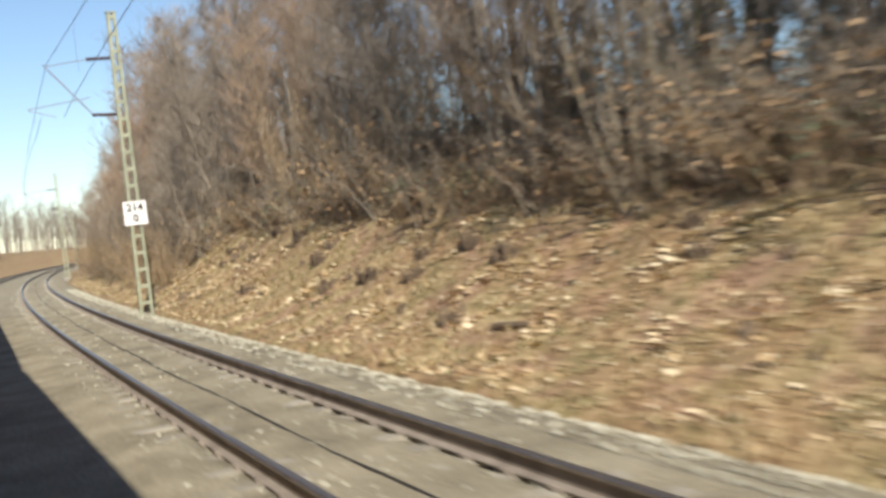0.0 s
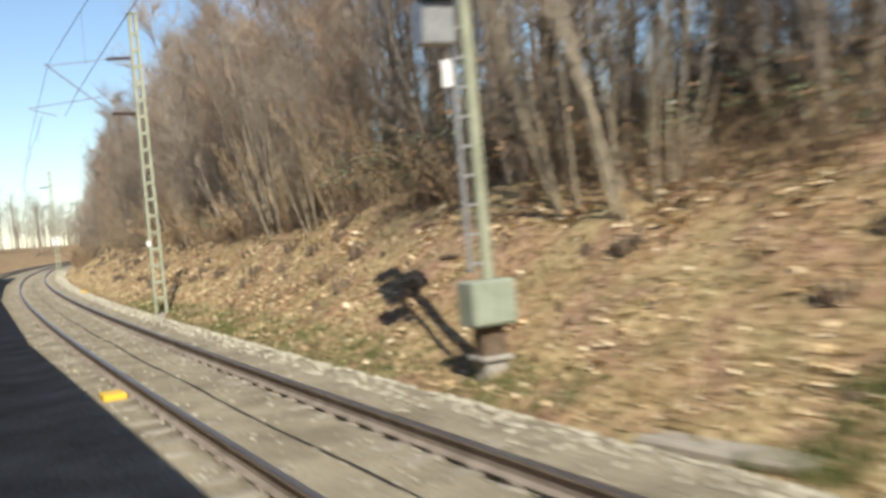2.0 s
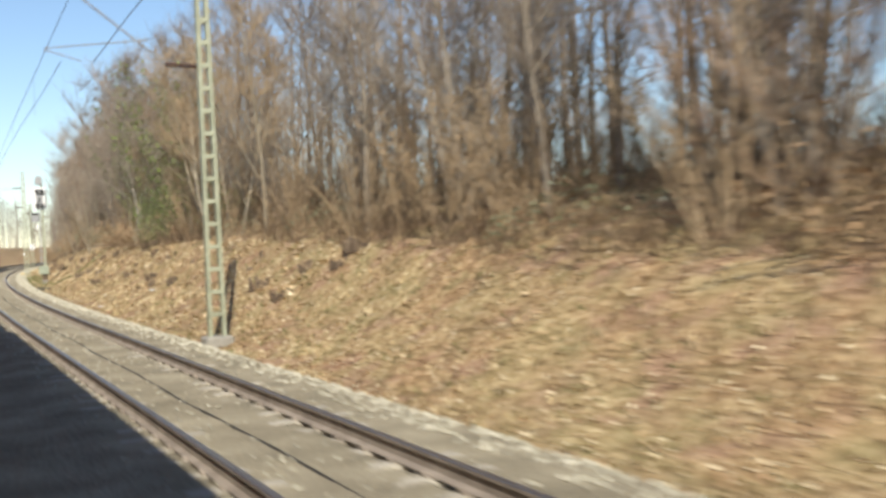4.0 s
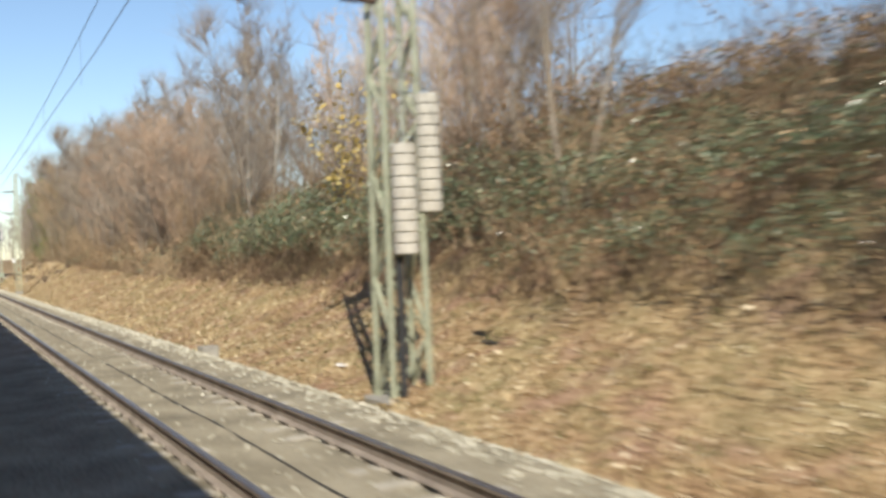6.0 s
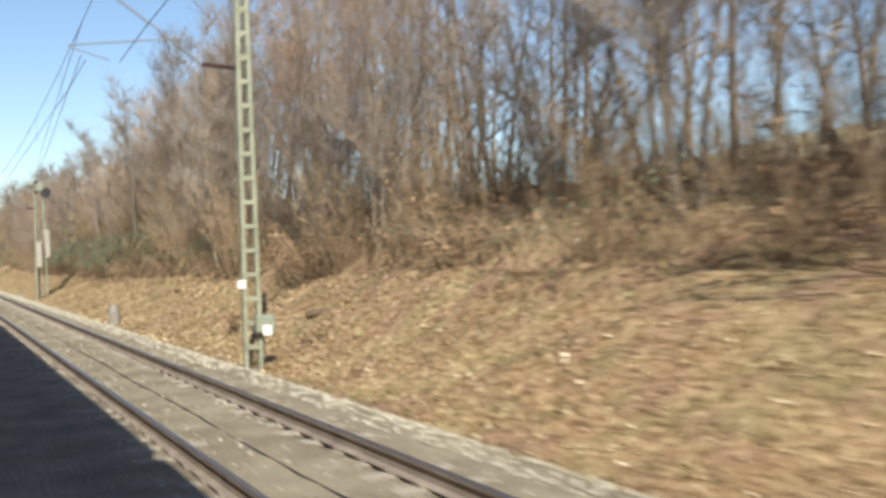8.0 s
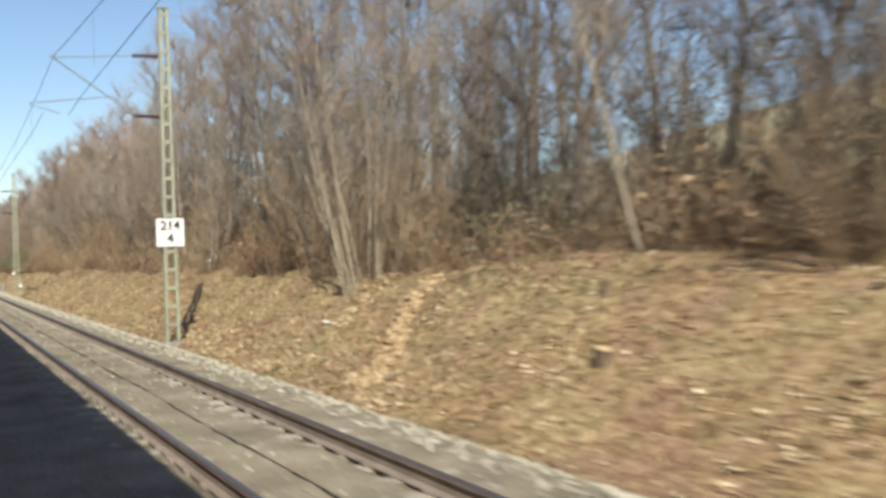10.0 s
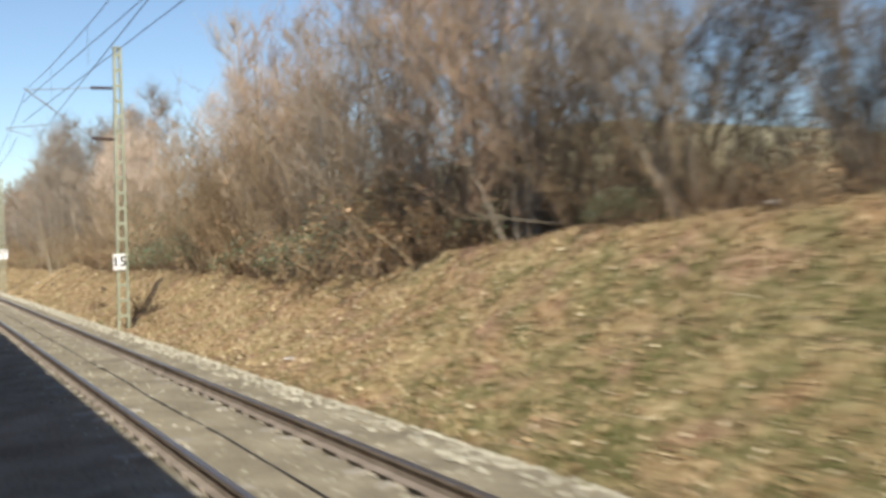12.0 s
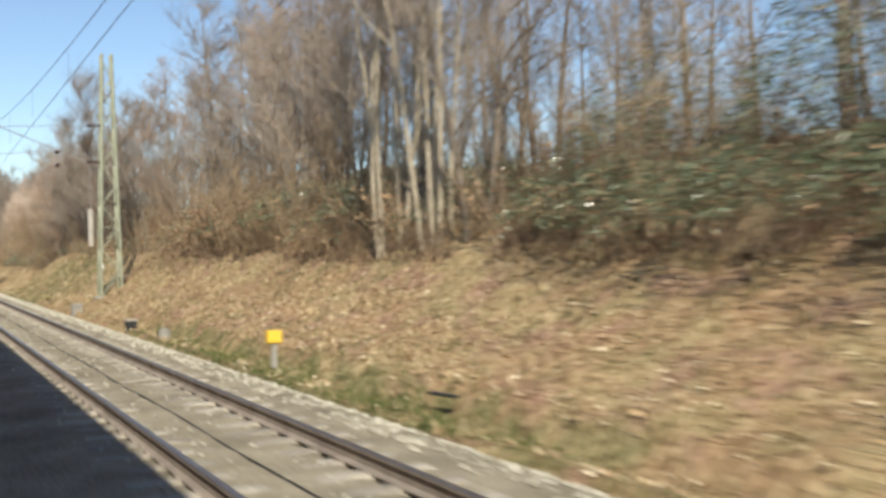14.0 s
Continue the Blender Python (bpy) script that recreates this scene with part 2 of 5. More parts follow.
def box(w, d, h, at=(0, 0, 0), bevel=0.01, turn=None):
    bm = bmesh.new()
    bmesh.ops.create_cube(bm, size=1.0, matrix=Matrix.Diagonal((w, d, h, 1)))
    if bevel:
        bmesh.ops.bevel(bm, geom=list(bm.edges), offset=bevel, segments=1, affect="EDGES")
    if turn is not None:
        bmesh.ops.transform(bm, matrix=turn, verts=list(bm.verts))
    bmesh.ops.translate(bm, vec=Vector(at), verts=list(bm.verts))
    return bm


def tube_data(points, radii, sides=6, closed=True):
    """A swept tube through points; returns verts, faces."""
    verts, faces = [], []
    pts = [Vector(p) for p in points]
    for k, p in enumerate(pts):
        d = (pts[min(k + 1, len(pts) - 1)] - pts[max(k - 1, 0)]).normalized()
        a = d.orthogonal().normalized()
        b = d.cross(a)
        for j in range(sides):
            w = 2 * math.pi * j / sides
            verts.append(p + (a * math.cos(w) + b * math.sin(w)) * radii[k])
    for k in range(len(pts) - 1):
        for j in range(sides):
            i, n = k * sides + j, k * sides + (j + 1) % sides
            faces.append((i, n, n + sides, i + sides))
    if closed:
        faces.append(tuple(range(sides))[::-1])
        faces.append(tuple((len(pts) - 1) * sides + j for j in range(sides)))
    return verts, faces


def bar_between(p, q, w, d=None):
    """A bar of section w x d from p to q."""
    p, q = Vector(p), Vector(q)
    return box(w, d or w, (q - p).length, (p + q) / 2, min(w, d or w) * 0.12, (q - p).to_track_quat("Z", "Y").to_matrix().to_4x4())


class Shape:
    """Collects loose pieces into one mesh."""

    def __init__(self):
        self.v, self.f = [], []

    def add(self, data):
        n = len(self.v)
        self.v.extend(data[0])
        self.f.extend(tuple(i + n for i in f) for f in data[1])

    def spike(self, p, q, r, bend=None):
        """A thin angled twig from p to a point at q."""
        d = q - p
        a = d.orthogonal().normalized() * r
        b = d.cross(a).normalized() * r
        n = len(self.v)
        self.v += [p + a, p - a * 0.6 + b, p - a * 0.6 - b, q]
        self.f += [(n, n + 1, n + 3), (n + 2, n, n + 3)]

    def sliver(self, p, q, r):
        """The finest twig: one long narrow facet."""
        d = q - p
        a = d.cross(Vector((d.y, d.z, d.x + 0.3))).normalized() * r
        n = len(self.v)
        self.v += [p + a, p - a, q]
        self.f.append((n, n + 1, n + 2))

    def leaf(self, p, way, up, size):
        """A folded leaf: two triangles on a midrib."""
        s = way.cross(up).normalized() * size * 0.42
        n = len(self.v)
        tip = p + way * size
        mid = p + way * size * 0.5 - up * size * 0.1
        self.v += [p, mid + s, tip, mid - s]
        self.f += [(n, n + 1, n + 2), (n, n + 2, n + 3)]

    def data(self):
        return self.v, self.f


rnd = random.Random(7)

# ------------------------------------------------------------------ ground
# height of the cleared slope's upper edge along the line
EDGE = [(-260, 1.7), (-30, 1.84), (-10, 1.5), (20, 1.5), (30, 1.7), (36, 1.9), (65, 1.75), (80, 1.95), (105, 1.3), (130, 0.85), (150, 0.75), (173, 0.75),
        (190, 1.05), (204, 0.85), (211, 1.4), (240, 1.2), (267, 1.15), (278, 1.7), (287, 1.2), (304, 1.35), (318, 1.1), (327.5, 1.22), (330.5, 1.75), (334, 2.0), (340, 2.2), (351, 2.1), (370, 1.7), (378, 1.5), (390, 1.5), (470, 1.5)]
# height of the bank's crest behind the edge
BACK = [(-260, 3.4), (0, 3.0), (40, 3.9), (80, 3.2), (110, 2.8), (135, 3.6), (150, 4.4), (160, 4.7), (172, 4.5), (185, 3.6), (220, 3.2), (262, 2.2), (290, 1.9), (305, 2.0), (330, 2.6), (345, 2.8), (365, 3.2), (400, 3.8), (470, 3.6)]
FOOT = [(-260, 0.0), (80, -0.15), (140, -0.45), (170, -0.5), (212, -0.35), (300, -0.3), (350, -0.1), (365, 0.0), (390, -0.15), (470, -0.1)]


def along(table, u):
    return float(np.interp(u, [r[0] for r in table], [r[1] for r in table]))


def step(a, b, v):
    w = min(1.0, max(0.0, (v - a) / (b - a)))
    return w * w * (3 - 2 * w)


EDGE_X = 9.0


def ground_height(u, x, rough=True):
    foot = along(FOOT, u)
    if x < -6:
        z = -0.5 + 4.0 * step(-7, -16, x)
    elif x < 4.9:
        z = -0.75
    elif x < 5.5:
        z = -0.75 + (foot - 0.1 + 0.75) * step(4.9, 5.35, x)
    elif x < EDGE_X:
        w = (x - 5.5) / (EDGE_X - 5.5)
        z = foot - 0.1 + (along(EDGE, u) - foot + 0.1) * (0.45 * w + 0.55 * w * w)
        bench = step(372, 378, u) * (1 - step(404, 410, u))
        z += bench * (0.10 * step(6.12, 6.3, x) * (1 - step(6.3, 8.0, x)) - 0.16 * step(5.5, 5.8, x) * (1 - step(6.05, 6.25, x)))
    elif x < 13.5:
        w = (x - EDGE_X) / (13.5 - EDGE_X)
        z = along(EDGE, u) + (along(BACK, u) - along(EDGE, u)) * w ** 0.85
    else:
        hill = step(120, 190, u) * (1 - step(380, 430, u))
        z = along(BACK, u) - 1.0 * step(13.5, 22, x) + hill * 9.0 * step(24, 72, x) + 6.2 * math.exp(-((u - 248) / 30) ** 2) * step(30, 72, x)
        if x > 200:
            z -= (x - 200) * 0.02
    if rough and 5.3 < x < 20:
        p = place(u, x) * 0.9
        z += 0.10 * noise.noise(p) + 0.028 * noise.noise(p * 3.1)
    return z


def build_ground():
    us = [-1500, -1000, -700, -500, -400, -330] + [-260 + 2.0 * k for k in range(80)] + [-100 + 0.5 * k for k in range(1060)] + [430 + 3 * k for k in range(14)] + [500, 600, 800, 1100, 1500]
    xs = [-700, -400, -200, -100, -60, -40, -28, -20, -16, -13, -10, -7, -5, -2, 1, 4, 4.9, 5.0, 5.1, 5.2, 5.35]
    xs += [5.5 + 0.25 * k for k in range(15)] + [9.4 + 0.45 * k for k in range(15)] + [16.6, 18, 20, 23, 27, 32, 38, 46, 56, 70, 90, 120, 170, 240, 340, 500, 700]
    verts, faces, green = [], [], []
    for u in us:
        for x in xs:
            verts.append(place(u, x, ground_height(u, x)))
            g = 0.25
            if 4.8 < x < 12:
                lush = 0.45 * step(16, 26, u) * (1 - step(44, 52, u)) * (1 - step(5.7, 6.5, x))
                lush += 0.42 * step(326, 345, u) * (1 - step(350, 362, u)) * (1 - step(8.0, 9.5, x))
                lush += 0.45 * step(374, 380, u) * (1 - step(396, 402, u)) * (1 - step(5.9, 6.5, x))
                g = 0.71 + lush if x < 9 else 0.7
            elif x > 30:
                g = 0.6
            green.append(g)
    w = len(xs)
    for i in range(len(us) - 1):
        for j in range(w - 1):
            a = i * w + j
            faces.append((a, a + w, a + w + 1, a + 1))
    me = mesh_of("ground", verts, faces, M_GROUND)
    me.materials.append(M_FIELD)
    for k, p in enumerate(me.polygons):
        p.use_smooth = True
        if k % (w - 1) >= w - 15:
            p.material_index = 1
    at = me.attributes.new("green", "FLOAT", "POINT")
    at.data.foreach_set("value", green)
    return tagged(new("ground", me), "cleared cutting slope of brown leaf litter, dead grass and earth", "ground", kind="structure")


build_ground()


def strip(name, profile, us, material, label, category, kind="structure", rough=0.0, smooth=True):
    """A profile of (x, z) drawn along the line."""
    verts, faces = [], []
    w = len(profile)
    for u in us:
        for x, z in profile:
            p = place(u, x, z)
            if rough:
                p.z += rough * (noise.noise(p * 7) + 0.6 * noise.noise(p * 19))
            verts.append(p)
    for i in range(len(us) - 1):
        for j in range(w - 1):
            a = i * w + j
            faces.append((a, a + w, a + w + 1, a + 1))
    me = mesh_of(name, verts, faces, material)
    if smooth:
        me.polygons.foreach_set("use_smooth", [True] * len(me.polygons))
    return tagged(new(name, me), label, category, kind=kind)


FAR_TRACK, OWN_TRACK, GAUGE = 2.895, -1.35, 1.505
long_us = [-420 + 8 * k for k in range(40)] + [-100 + 0.4 * k for k in range(1300)] + [420 + 8 * k for k in range(10)]
bed = [(-5.0, -0.75), (-4.2, -0.33), (-3.6, -0.24)] + [(-3.3 + 0.3 * k, -0.21) for k in range(16)] + [(1.35, -0.19), (1.45, -0.172), (1.6, -0.168), (1.75, -0.178), (1.9, -0.182)]
bed += [(2.07, -0.185), (2.09, -0.27), (2.19, -0.27), (2.215, -0.185)] + [(2.4 + 0.15 * k, -0.183) for k in range(8)] + [(3.54, -0.19), (3.58, -0.28), (3.71, -0.28), (3.76, -0.19), (3.9, -0.182), (4.1, -0.18), (4.25, -0.178)]
bed += [(4.4, -0.172), (4.55, -0.16), (4.75, -0.17), (4.95, -0.22), (5.1, -0.3), (5.25, -0.42), (5.4, -0.75)]
strip("ballast_bed", bed, long_us, M_BALLAST, "grey-brown ballast bed under two railway tracks", "ballast", rough=0.02)

# ------------------------------------------------------------------ rails, sleepers, cable
RAIL = [(-0.072, -0.172), (-0.072, -0.160), (-0.012, -0.140), (-0.009, -0.045), (-0.034, -0.034), (-0.036, -0.006)]
HEAD = [(-0.036, -0.006), (-0.030, 0.0), (0.030, 0.0), (0.036, -0.006)]
rail_us = [-420 + 6 * k for k in range(54)] + [-96 + 2 * k for k in range(280)]


def build_track(centre, label):
    track = thing("railway_track", Matrix(), label, "railway track", kind="structure")
    for side in (-1, 1):
        c = centre + side * GAUGE / 2
        full = RAIL + [(-x, z) for x, z in reversed(RAIL)]
        r = strip("rail", [(c + x, z) for x, z in full], rail_us, M_RAIL, "rusty brown steel rail", "", "", smooth=False)
        r.parent = track
        t = strip("rail_head", [(c + x, z + 0.0015) for x, z in HEAD], rail_us, M_RAILTOP, "worn shiny running surface", "", "", smooth=False)
        t.parent = r
    return track


far_track = build_track(FAR_TRACK, "ballasted neighbouring track with rusty-sided rails")
own_track = build_track(OWN_TRACK, "ballasted track under the coaches")


def sleeper_bm():
    bm = bmesh.new()
    n = [(-1.3, 0.0), (-0.95, 0.004), (-0.55, 0.003), (0.0, -0.035), (0.55, 0.003), (0.95, 0.004), (1.3, 0.0)]
    rows = []
    for x, dz in n:
        rows.append([bm.verts.new((x, y, z)) for y, z in ((-0.15, -0.36), (-0.10, -0.187 + dz), (0.10, -0.187 + dz), (0.15, -0.36))])
    for a, b in zip(rows, rows[1:]):
        for j in range(3):
            bm.faces.new((a[j], b[j], b[j + 1], a[j + 1]))
    bm.faces.new(rows[0])
    bm.faces.new(rows[-1][::-1])
    return bm


def fastener_bm():
    bm = box(0.2, 0.15, 0.02, (0, 0, -0.178), 0)
    for s in (-1, 1):
        c = box(0.04, 0.06, 0.035, (s * 0.088, 0, -0.15), 0)
        me = bpy.data.meshes.new("clip")
        c.to_mesh(me)
        c.free()
        bm.from_mesh(me)
    return bm


def build_sleepers():
    me = bpy.data.meshes.new("sleeper")
    bm = sleeper_bm()
    bm.to_mesh(me)
    bm.free()
    me.materials.append(M_SLEEPER)
    fast = bpy.data.meshes.new("rail_fastening")
    bm = fastener_bm()
    bm.to_mesh(fast)
    bm.free()
    fast.materials.append(M_RAIL)
    spacing = 0.654
    rest = Shape()
    base_v = [v.co.copy() for v in me.vertices]
    base_f = [tuple(p.vertices) for p in me.polygons]
    for k in range(-150, 700):
        u = k * spacing
        jig = 0.012 * math.sin(k * 12.9898)
        m = spot(u + jig, FAR_TRACK, 0.003 + 0.006 * math.sin(k * 7.7) + 0.014 * step(335, 365, u))
        if 300 <= u < 410 or -30 <= u < 95:
            ob = new("sleeper", me)
            ob.matrix_world = m
            ob.parent = far_track
        else:
            rest.add(([m @ v for v in base_v], base_f))
    joined = part("sleepers", rest.data(), M_SLEEPER, far_track, "row of weathered concrete sleepers")
    joined["kind"] = "stuff"
    clips = Shape()
    fv = [v.co.copy() for v in fast.vertices]
    ff = [tuple(p.vertices) for p in fast.polygons]
    for k in range(-100, 660):
        for s in (-1, 1):
            m = spot(k * spacing, FAR_TRACK + s * GAUGE / 2)
            clips.add(([m @ v for v in fv], ff))
    c = part("rail_fastenings", clips.data(), M_RAIL, far_track, "rusty rail clips and plates")
    c["kind"] = "stuff"


# train control cable that lies along the middle of the track
loop_pts = [place(u, FAR_TRACK + 0.02 * math.sin(u * 0.9), -0.185 + 0.006 * math.sin(u * 2.3)) for u in [-150 + 1.2 * k for k in range(480)]]
part("track_cable", tube_data(loop_pts, [0.016] * len(loop_pts), 6), M_CABLE, far_track, "thin black cable along the track's middle")

# ------------------------------------------------------------------ the coaches that the camera rides in


def build_coach(first):
    length, m = 26.4, spot(first + 13.4, OWN_TRACK)
    coach = thing("railway_coach", m, "red double-deck railway coach standing on its track", "railway coach", "coaches of the train")
    side = 1.27
    prof = [(-side + 0.1, 0.42), (-side, 0.6), (-side, 3.2), (-side, 4.74), (-0.6, 4.9), (0.6, 4.9), (side, 4.74), (side, 3.2), (side, 0.6), (side - 0.1, 0.42)]
    v, f = [], []
    n = len(prof)
    for y in (-length / 2, length / 2):
        v += [Vector((x, y, z)) for x, z in prof]
    for j in range(n):
        f.append((j, (j + 1) % n, n + (j + 1) % n, n + j))
    f.append(tuple(range(n))[::-1])
    f.append(tuple(range(n, 2 * n)))
    part("body", (v, f), M_COACH, coach)
    for s in (-1, 1):
        for deck in (1.35, 3.0):
            for k in range(-4, 5):
                part("window", box(0.012, 1.9, 0.85, (s * side, k * 2.4, deck), 0.004), M_GLASS, coach, "dark tinted window")
    for y in (-9.5, 9.5):
        b = part("bogie", box(2.2, 3.2, 0.35, (0, y, 0.5), 0.05), M_DARK, coach)
        for yy in (-1.25, 1.25):
            for s in (-1, 1):
                bm = bmesh.new()
                bmesh.ops.create_cone(bm, cap_ends=True, segments=20, radius1=0.46, radius2=0.46, depth=0.12, matrix=Matrix.Translation((s * 0.75, y + yy, 0.46)) @ Matrix.Rotation(math.pi / 2, 4, "Y"))
                part("wheel", bm, M_STEEL, b)
    return coach


for k in range(17):
    build_coach(-40 + 26.8 * k)

# ------------------------------------------------------------------ masts and signs


def sign_plate(parent, w, h, at, lines, turn):
    """A white enamel plate that shows its face along local -y, with built-in font figures."""
    plate = part("sign_plate", box(w, 0.02, h, (0, 0, 0), 0.004), M_WHITE, parent, "white enamel plate with black figures")
    plate.matrix_local = Matrix.Translation(at) @ Matrix.Rotation(radians(turn), 4, "Z")
    for text, size, dz in lines:
        c = bpy.data.curves.new("lettering", "FONT")
        c.body, c.size, c.align_x, c.align_y, c.extrude, c.offset = text, size, "CENTER", "CENTER", 0.002, 0.008
        tmp = bpy.data.objects.new("lettering", c)
        me = bpy.data.meshes.new_from_object(tmp)
        bpy.data.objects.remove(tmp)
        me.materials.clear()
        me.materials.append(M_BLACK)
        ob = new("lettering", me)
        ob.parent = plate
        ob.matrix_local = Matrix.Translation((0, -0.014, dz)) @ Matrix.Rotation(math.pi / 2, 4, "X")
    return plate


def insulator(parent, p, q):
    """A ribbed porcelain rod between p and q."""
    pts, rad = [], []
    p, q = Vector(p), Vector(q)
    for k in range(15):
        pts.append(p.lerp(q, k / 14))
        rad.append(0.06 if k % 2 else 0.03)
    return part("insulator", tube_data(pts, rad, 8), M_INSULATOR, parent, "brown ribbed porcelain insulator")


def cantilever(mast, reach, top=6.9, low=5.5):
    """Tubes that carry the contact line over the track, towards local -x."""
    arm = part("cantilever", tube_data([(-0.75, 0, low), (-reach - 0.1, 0, top + 0.05)], [0.021, 0.021], 6), M_STEEL, mast, "galvanised cantilever tubes")
    part("top_tube", tube_data([(-0.75, 0, top + 0.15), (-reach, 0, top)], [0.014, 0.014], 6), M_STEEL, arm)
    part("registration_tube", tube_data([(-reach * 0.45, 0, low + 0.5), (-reach - 0.6, 0, 5.75)], [0.014, 0.014], 6), M_STEEL, arm)
    part("steady_arm", tube_data([(-reach - 0.6, 0, 5.72), (-reach + 0.1, 0, 5.52)], [0.013, 0.013], 5), M_STEEL, arm)
    insulator(mast, (-0.15, 0, low), (-0.8, 0, low + (top - low) * 0.0 + 0.02))
    insulator(mast, (-0.15, 0, top + 0.17), (-0.8, 0, top + 0.15))


def ladder_mast(u, x, foot, label, height=8.3, base=0.38, tip=0.24):
    mast = thing("catenary_mast", spot(u, x), label, "catenary mast", "masts beside the track")
    for s in (-1, 1):
        v, f = [], []
        for z, w in ((foot - 0.5, base), (height, tip)):
            c = s * (w / 2 - 0.04)
            for dx, dy in ((-0.04, -0.075), (0.04, -0.075), (0.04, -0.06), (-0.04 * s + 0.012 * s, -0.06), (-0.04 * s + 0.012 * s, 0.06), (0.04, 0.06), (0.04, 0.075), (-0.04, 0.075)):
                v.append(Vector((c + dx, dy, z)))
        f = [(j, (j + 1) % 8, 8 + (j + 1) % 8, 8 + j) for j in range(8)] + [tuple(range(7, -1, -1)), tuple(range(8, 16))]
        part("chord", (v, f), M_MAST, mast)
    z = foot + 0.35
    k = 0
    while z < height - 0.1:
        w = base + (tip - base) * (z - foot) / (height - foot)
        for s in (-1, 1):
            part("batten", box(w - 0.04, 0.012, 0.085, (0, s * 0.078, z), 0.003), M_MAST, mast)
        z += 0.47
    part("foundation", box(0.58, 0.55, 0.9, (0, 0, foot - 0.55), 0.04), M_CONCRETE, mast, "weathered concrete foundation block")
    part("cap", box(tip + 0.05, 0.2, 0.04, (0, 0, height + 0.02), 0.008), M_MAST, mast)
    return mast


def plain_mast(u, x, foot, label="pale green ladder-like steel catenary mast beside the track"):
    m = ladder_mast(u, x, foot, label)
    cantilever(m, x - FAR_TRACK)
    return m


MASTS = [(-140, 5.3), (-87, 5.2), (-29.4, 4.73), (28.3, 5.24), (95, 5.4), (159.7, 6.4), (212.6, 5.51), (263.4, 5.57), (315.8, 5.48), (364.2, 6.96), (418, 5.6)]
plain_mast(-140, 5.3, 0.1)
plain_mast(-87, 5.2, 0.1)
m = plain_mast(-29.4, 4.73, -0.15, label="pale green ladder-like mast carrying a white kilometre plate")
sign_plate(m, 0.62, 0.66, (0, -0.11, 2.72), [("214", 0.30, 0.15), ("0", 0.30, -0.15)], -12)
m = plain_mast(28.3, 5.24, -0.12)
part("number_plate", box(0.12, 0.012, 0.15, (-0.17, -0.09, 1.8), 0.004), M_WHITE, m, "small white plate")
plain_mast(95, 5.4, 0.0)
m = plain_mast(212.6, 5.51, -0.3)
part("number_plate", box(0.17, 0.012, 0.17, (-0.2, -0.09, 1.28), 0.004), M_WHITE, m, "small white plate")
part("number_plate", box(0.18, 0.012, 0.2, (0.22, -0.3, 0.38), 0.004), M_WHITE, m, "small white plate")
part("earthing_box", box(0.36, 0.26, 0.34, (0.2, -0.15, 0.5), 0.02), M_GREENBOX, m, "grey-green steel box")
m = plain_mast(263.4, 5.57, -0.2, label="pale green ladder-like mast carrying a white kilometre plate")
sign_plate(m, 0.70, 0.72, (0, -0.11, 2.52), [("214", 0.33, 0.17), ("4", 0.33, -0.16)], -5)
m = plain_mast(315.8, 5.48, -0.25, label="pale green ladder-like mast carrying a white number plate")
sign_plate(m, 0.36, 0.48, (-0.1, -0.11, 1.75), [("15", 0.42, 0.0)], -8)
plain_mast(418, 5.6, -0.1)


def weight_stack(parent, at, n, r=0.17, h=0.155):
    stack = part("weight_rod", tube_data([Vector(at) + Vector((0, 0, n * h + 1.6)), Vector(at)], [0.012, 0.012], 6), M_STEEL, parent)
    for k in range(n):
        bm = bmesh.new()
        bmesh.ops.create_cone(bm, cap_ends=True, segments=14, radius1=r, radius2=r, depth=h - 0.012, matrix=Matrix.Translation(Vector(at) + Vector((0, 0, (k + 0.5) * h))))
        bmesh.ops.bevel(bm, geom=[e for e in bm.edges if e.calc_face_angle(0) > 1], offset=0.012, segments=1, affect="EDGES")
        part("weight", bm, M_WEIGHT, stack, "whitened concrete tension weight")
    return stack


def lattice_mast(u, x, foot, height, base, tip, label, panels):
    """Four angle legs with zigzag bracing on all faces."""
    mast = thing("tension_mast", spot(u, x), label, "catenary mast", "tension masts beside the track")
    width = lambda z: base + (tip - base) * (z - foot) / (height - foot)
    corner = lambda sx, sy, z: Vector((sx * width(z) / 2, sy * width(z) / 2, z))
    for sx in (-1, 1):
        for sy in (-1, 1):
            part("leg", bar_between(corner(sx, sy, foot - 0.15), corner(sx, sy, height), 0.085), M_MAST, mast)
    zs = [foot + 0.1]
    h = (height - foot) / panels
    for k in range(panels):
        zs.append(zs[-1] + h * (1.25 - 0.5 * k / panels))
    zs = [z for z in zs if z < height]
    for k, (a, b) in enumerate(zip(zs, zs[1:])):
        s = 1 if k % 2 else -1
        for sy in (-1, 1):
            part("brace", bar_between(corner(s, sy, a), corner(-s, sy, b), 0.065, 0.03), M_MAST, mast)
            part("brace", bar_between(corner(sy, -s, a), corner(sy, s, b), 0.065, 0.03), M_MAST, mast)
        if k % 3 == 0:
            for sy in (-1, 1):
                part("strut", bar_between(corner(-1, sy, a), corner(1, sy, a), 0.05, 0.02), M_MAST, mast)
    part("foundation", box(base + 0.35, base + 0.35, 0.8, (0, 0, foot - 0.35), 0.03), M_CONCRETE, mast, "pale concrete foundation block")
    return mast


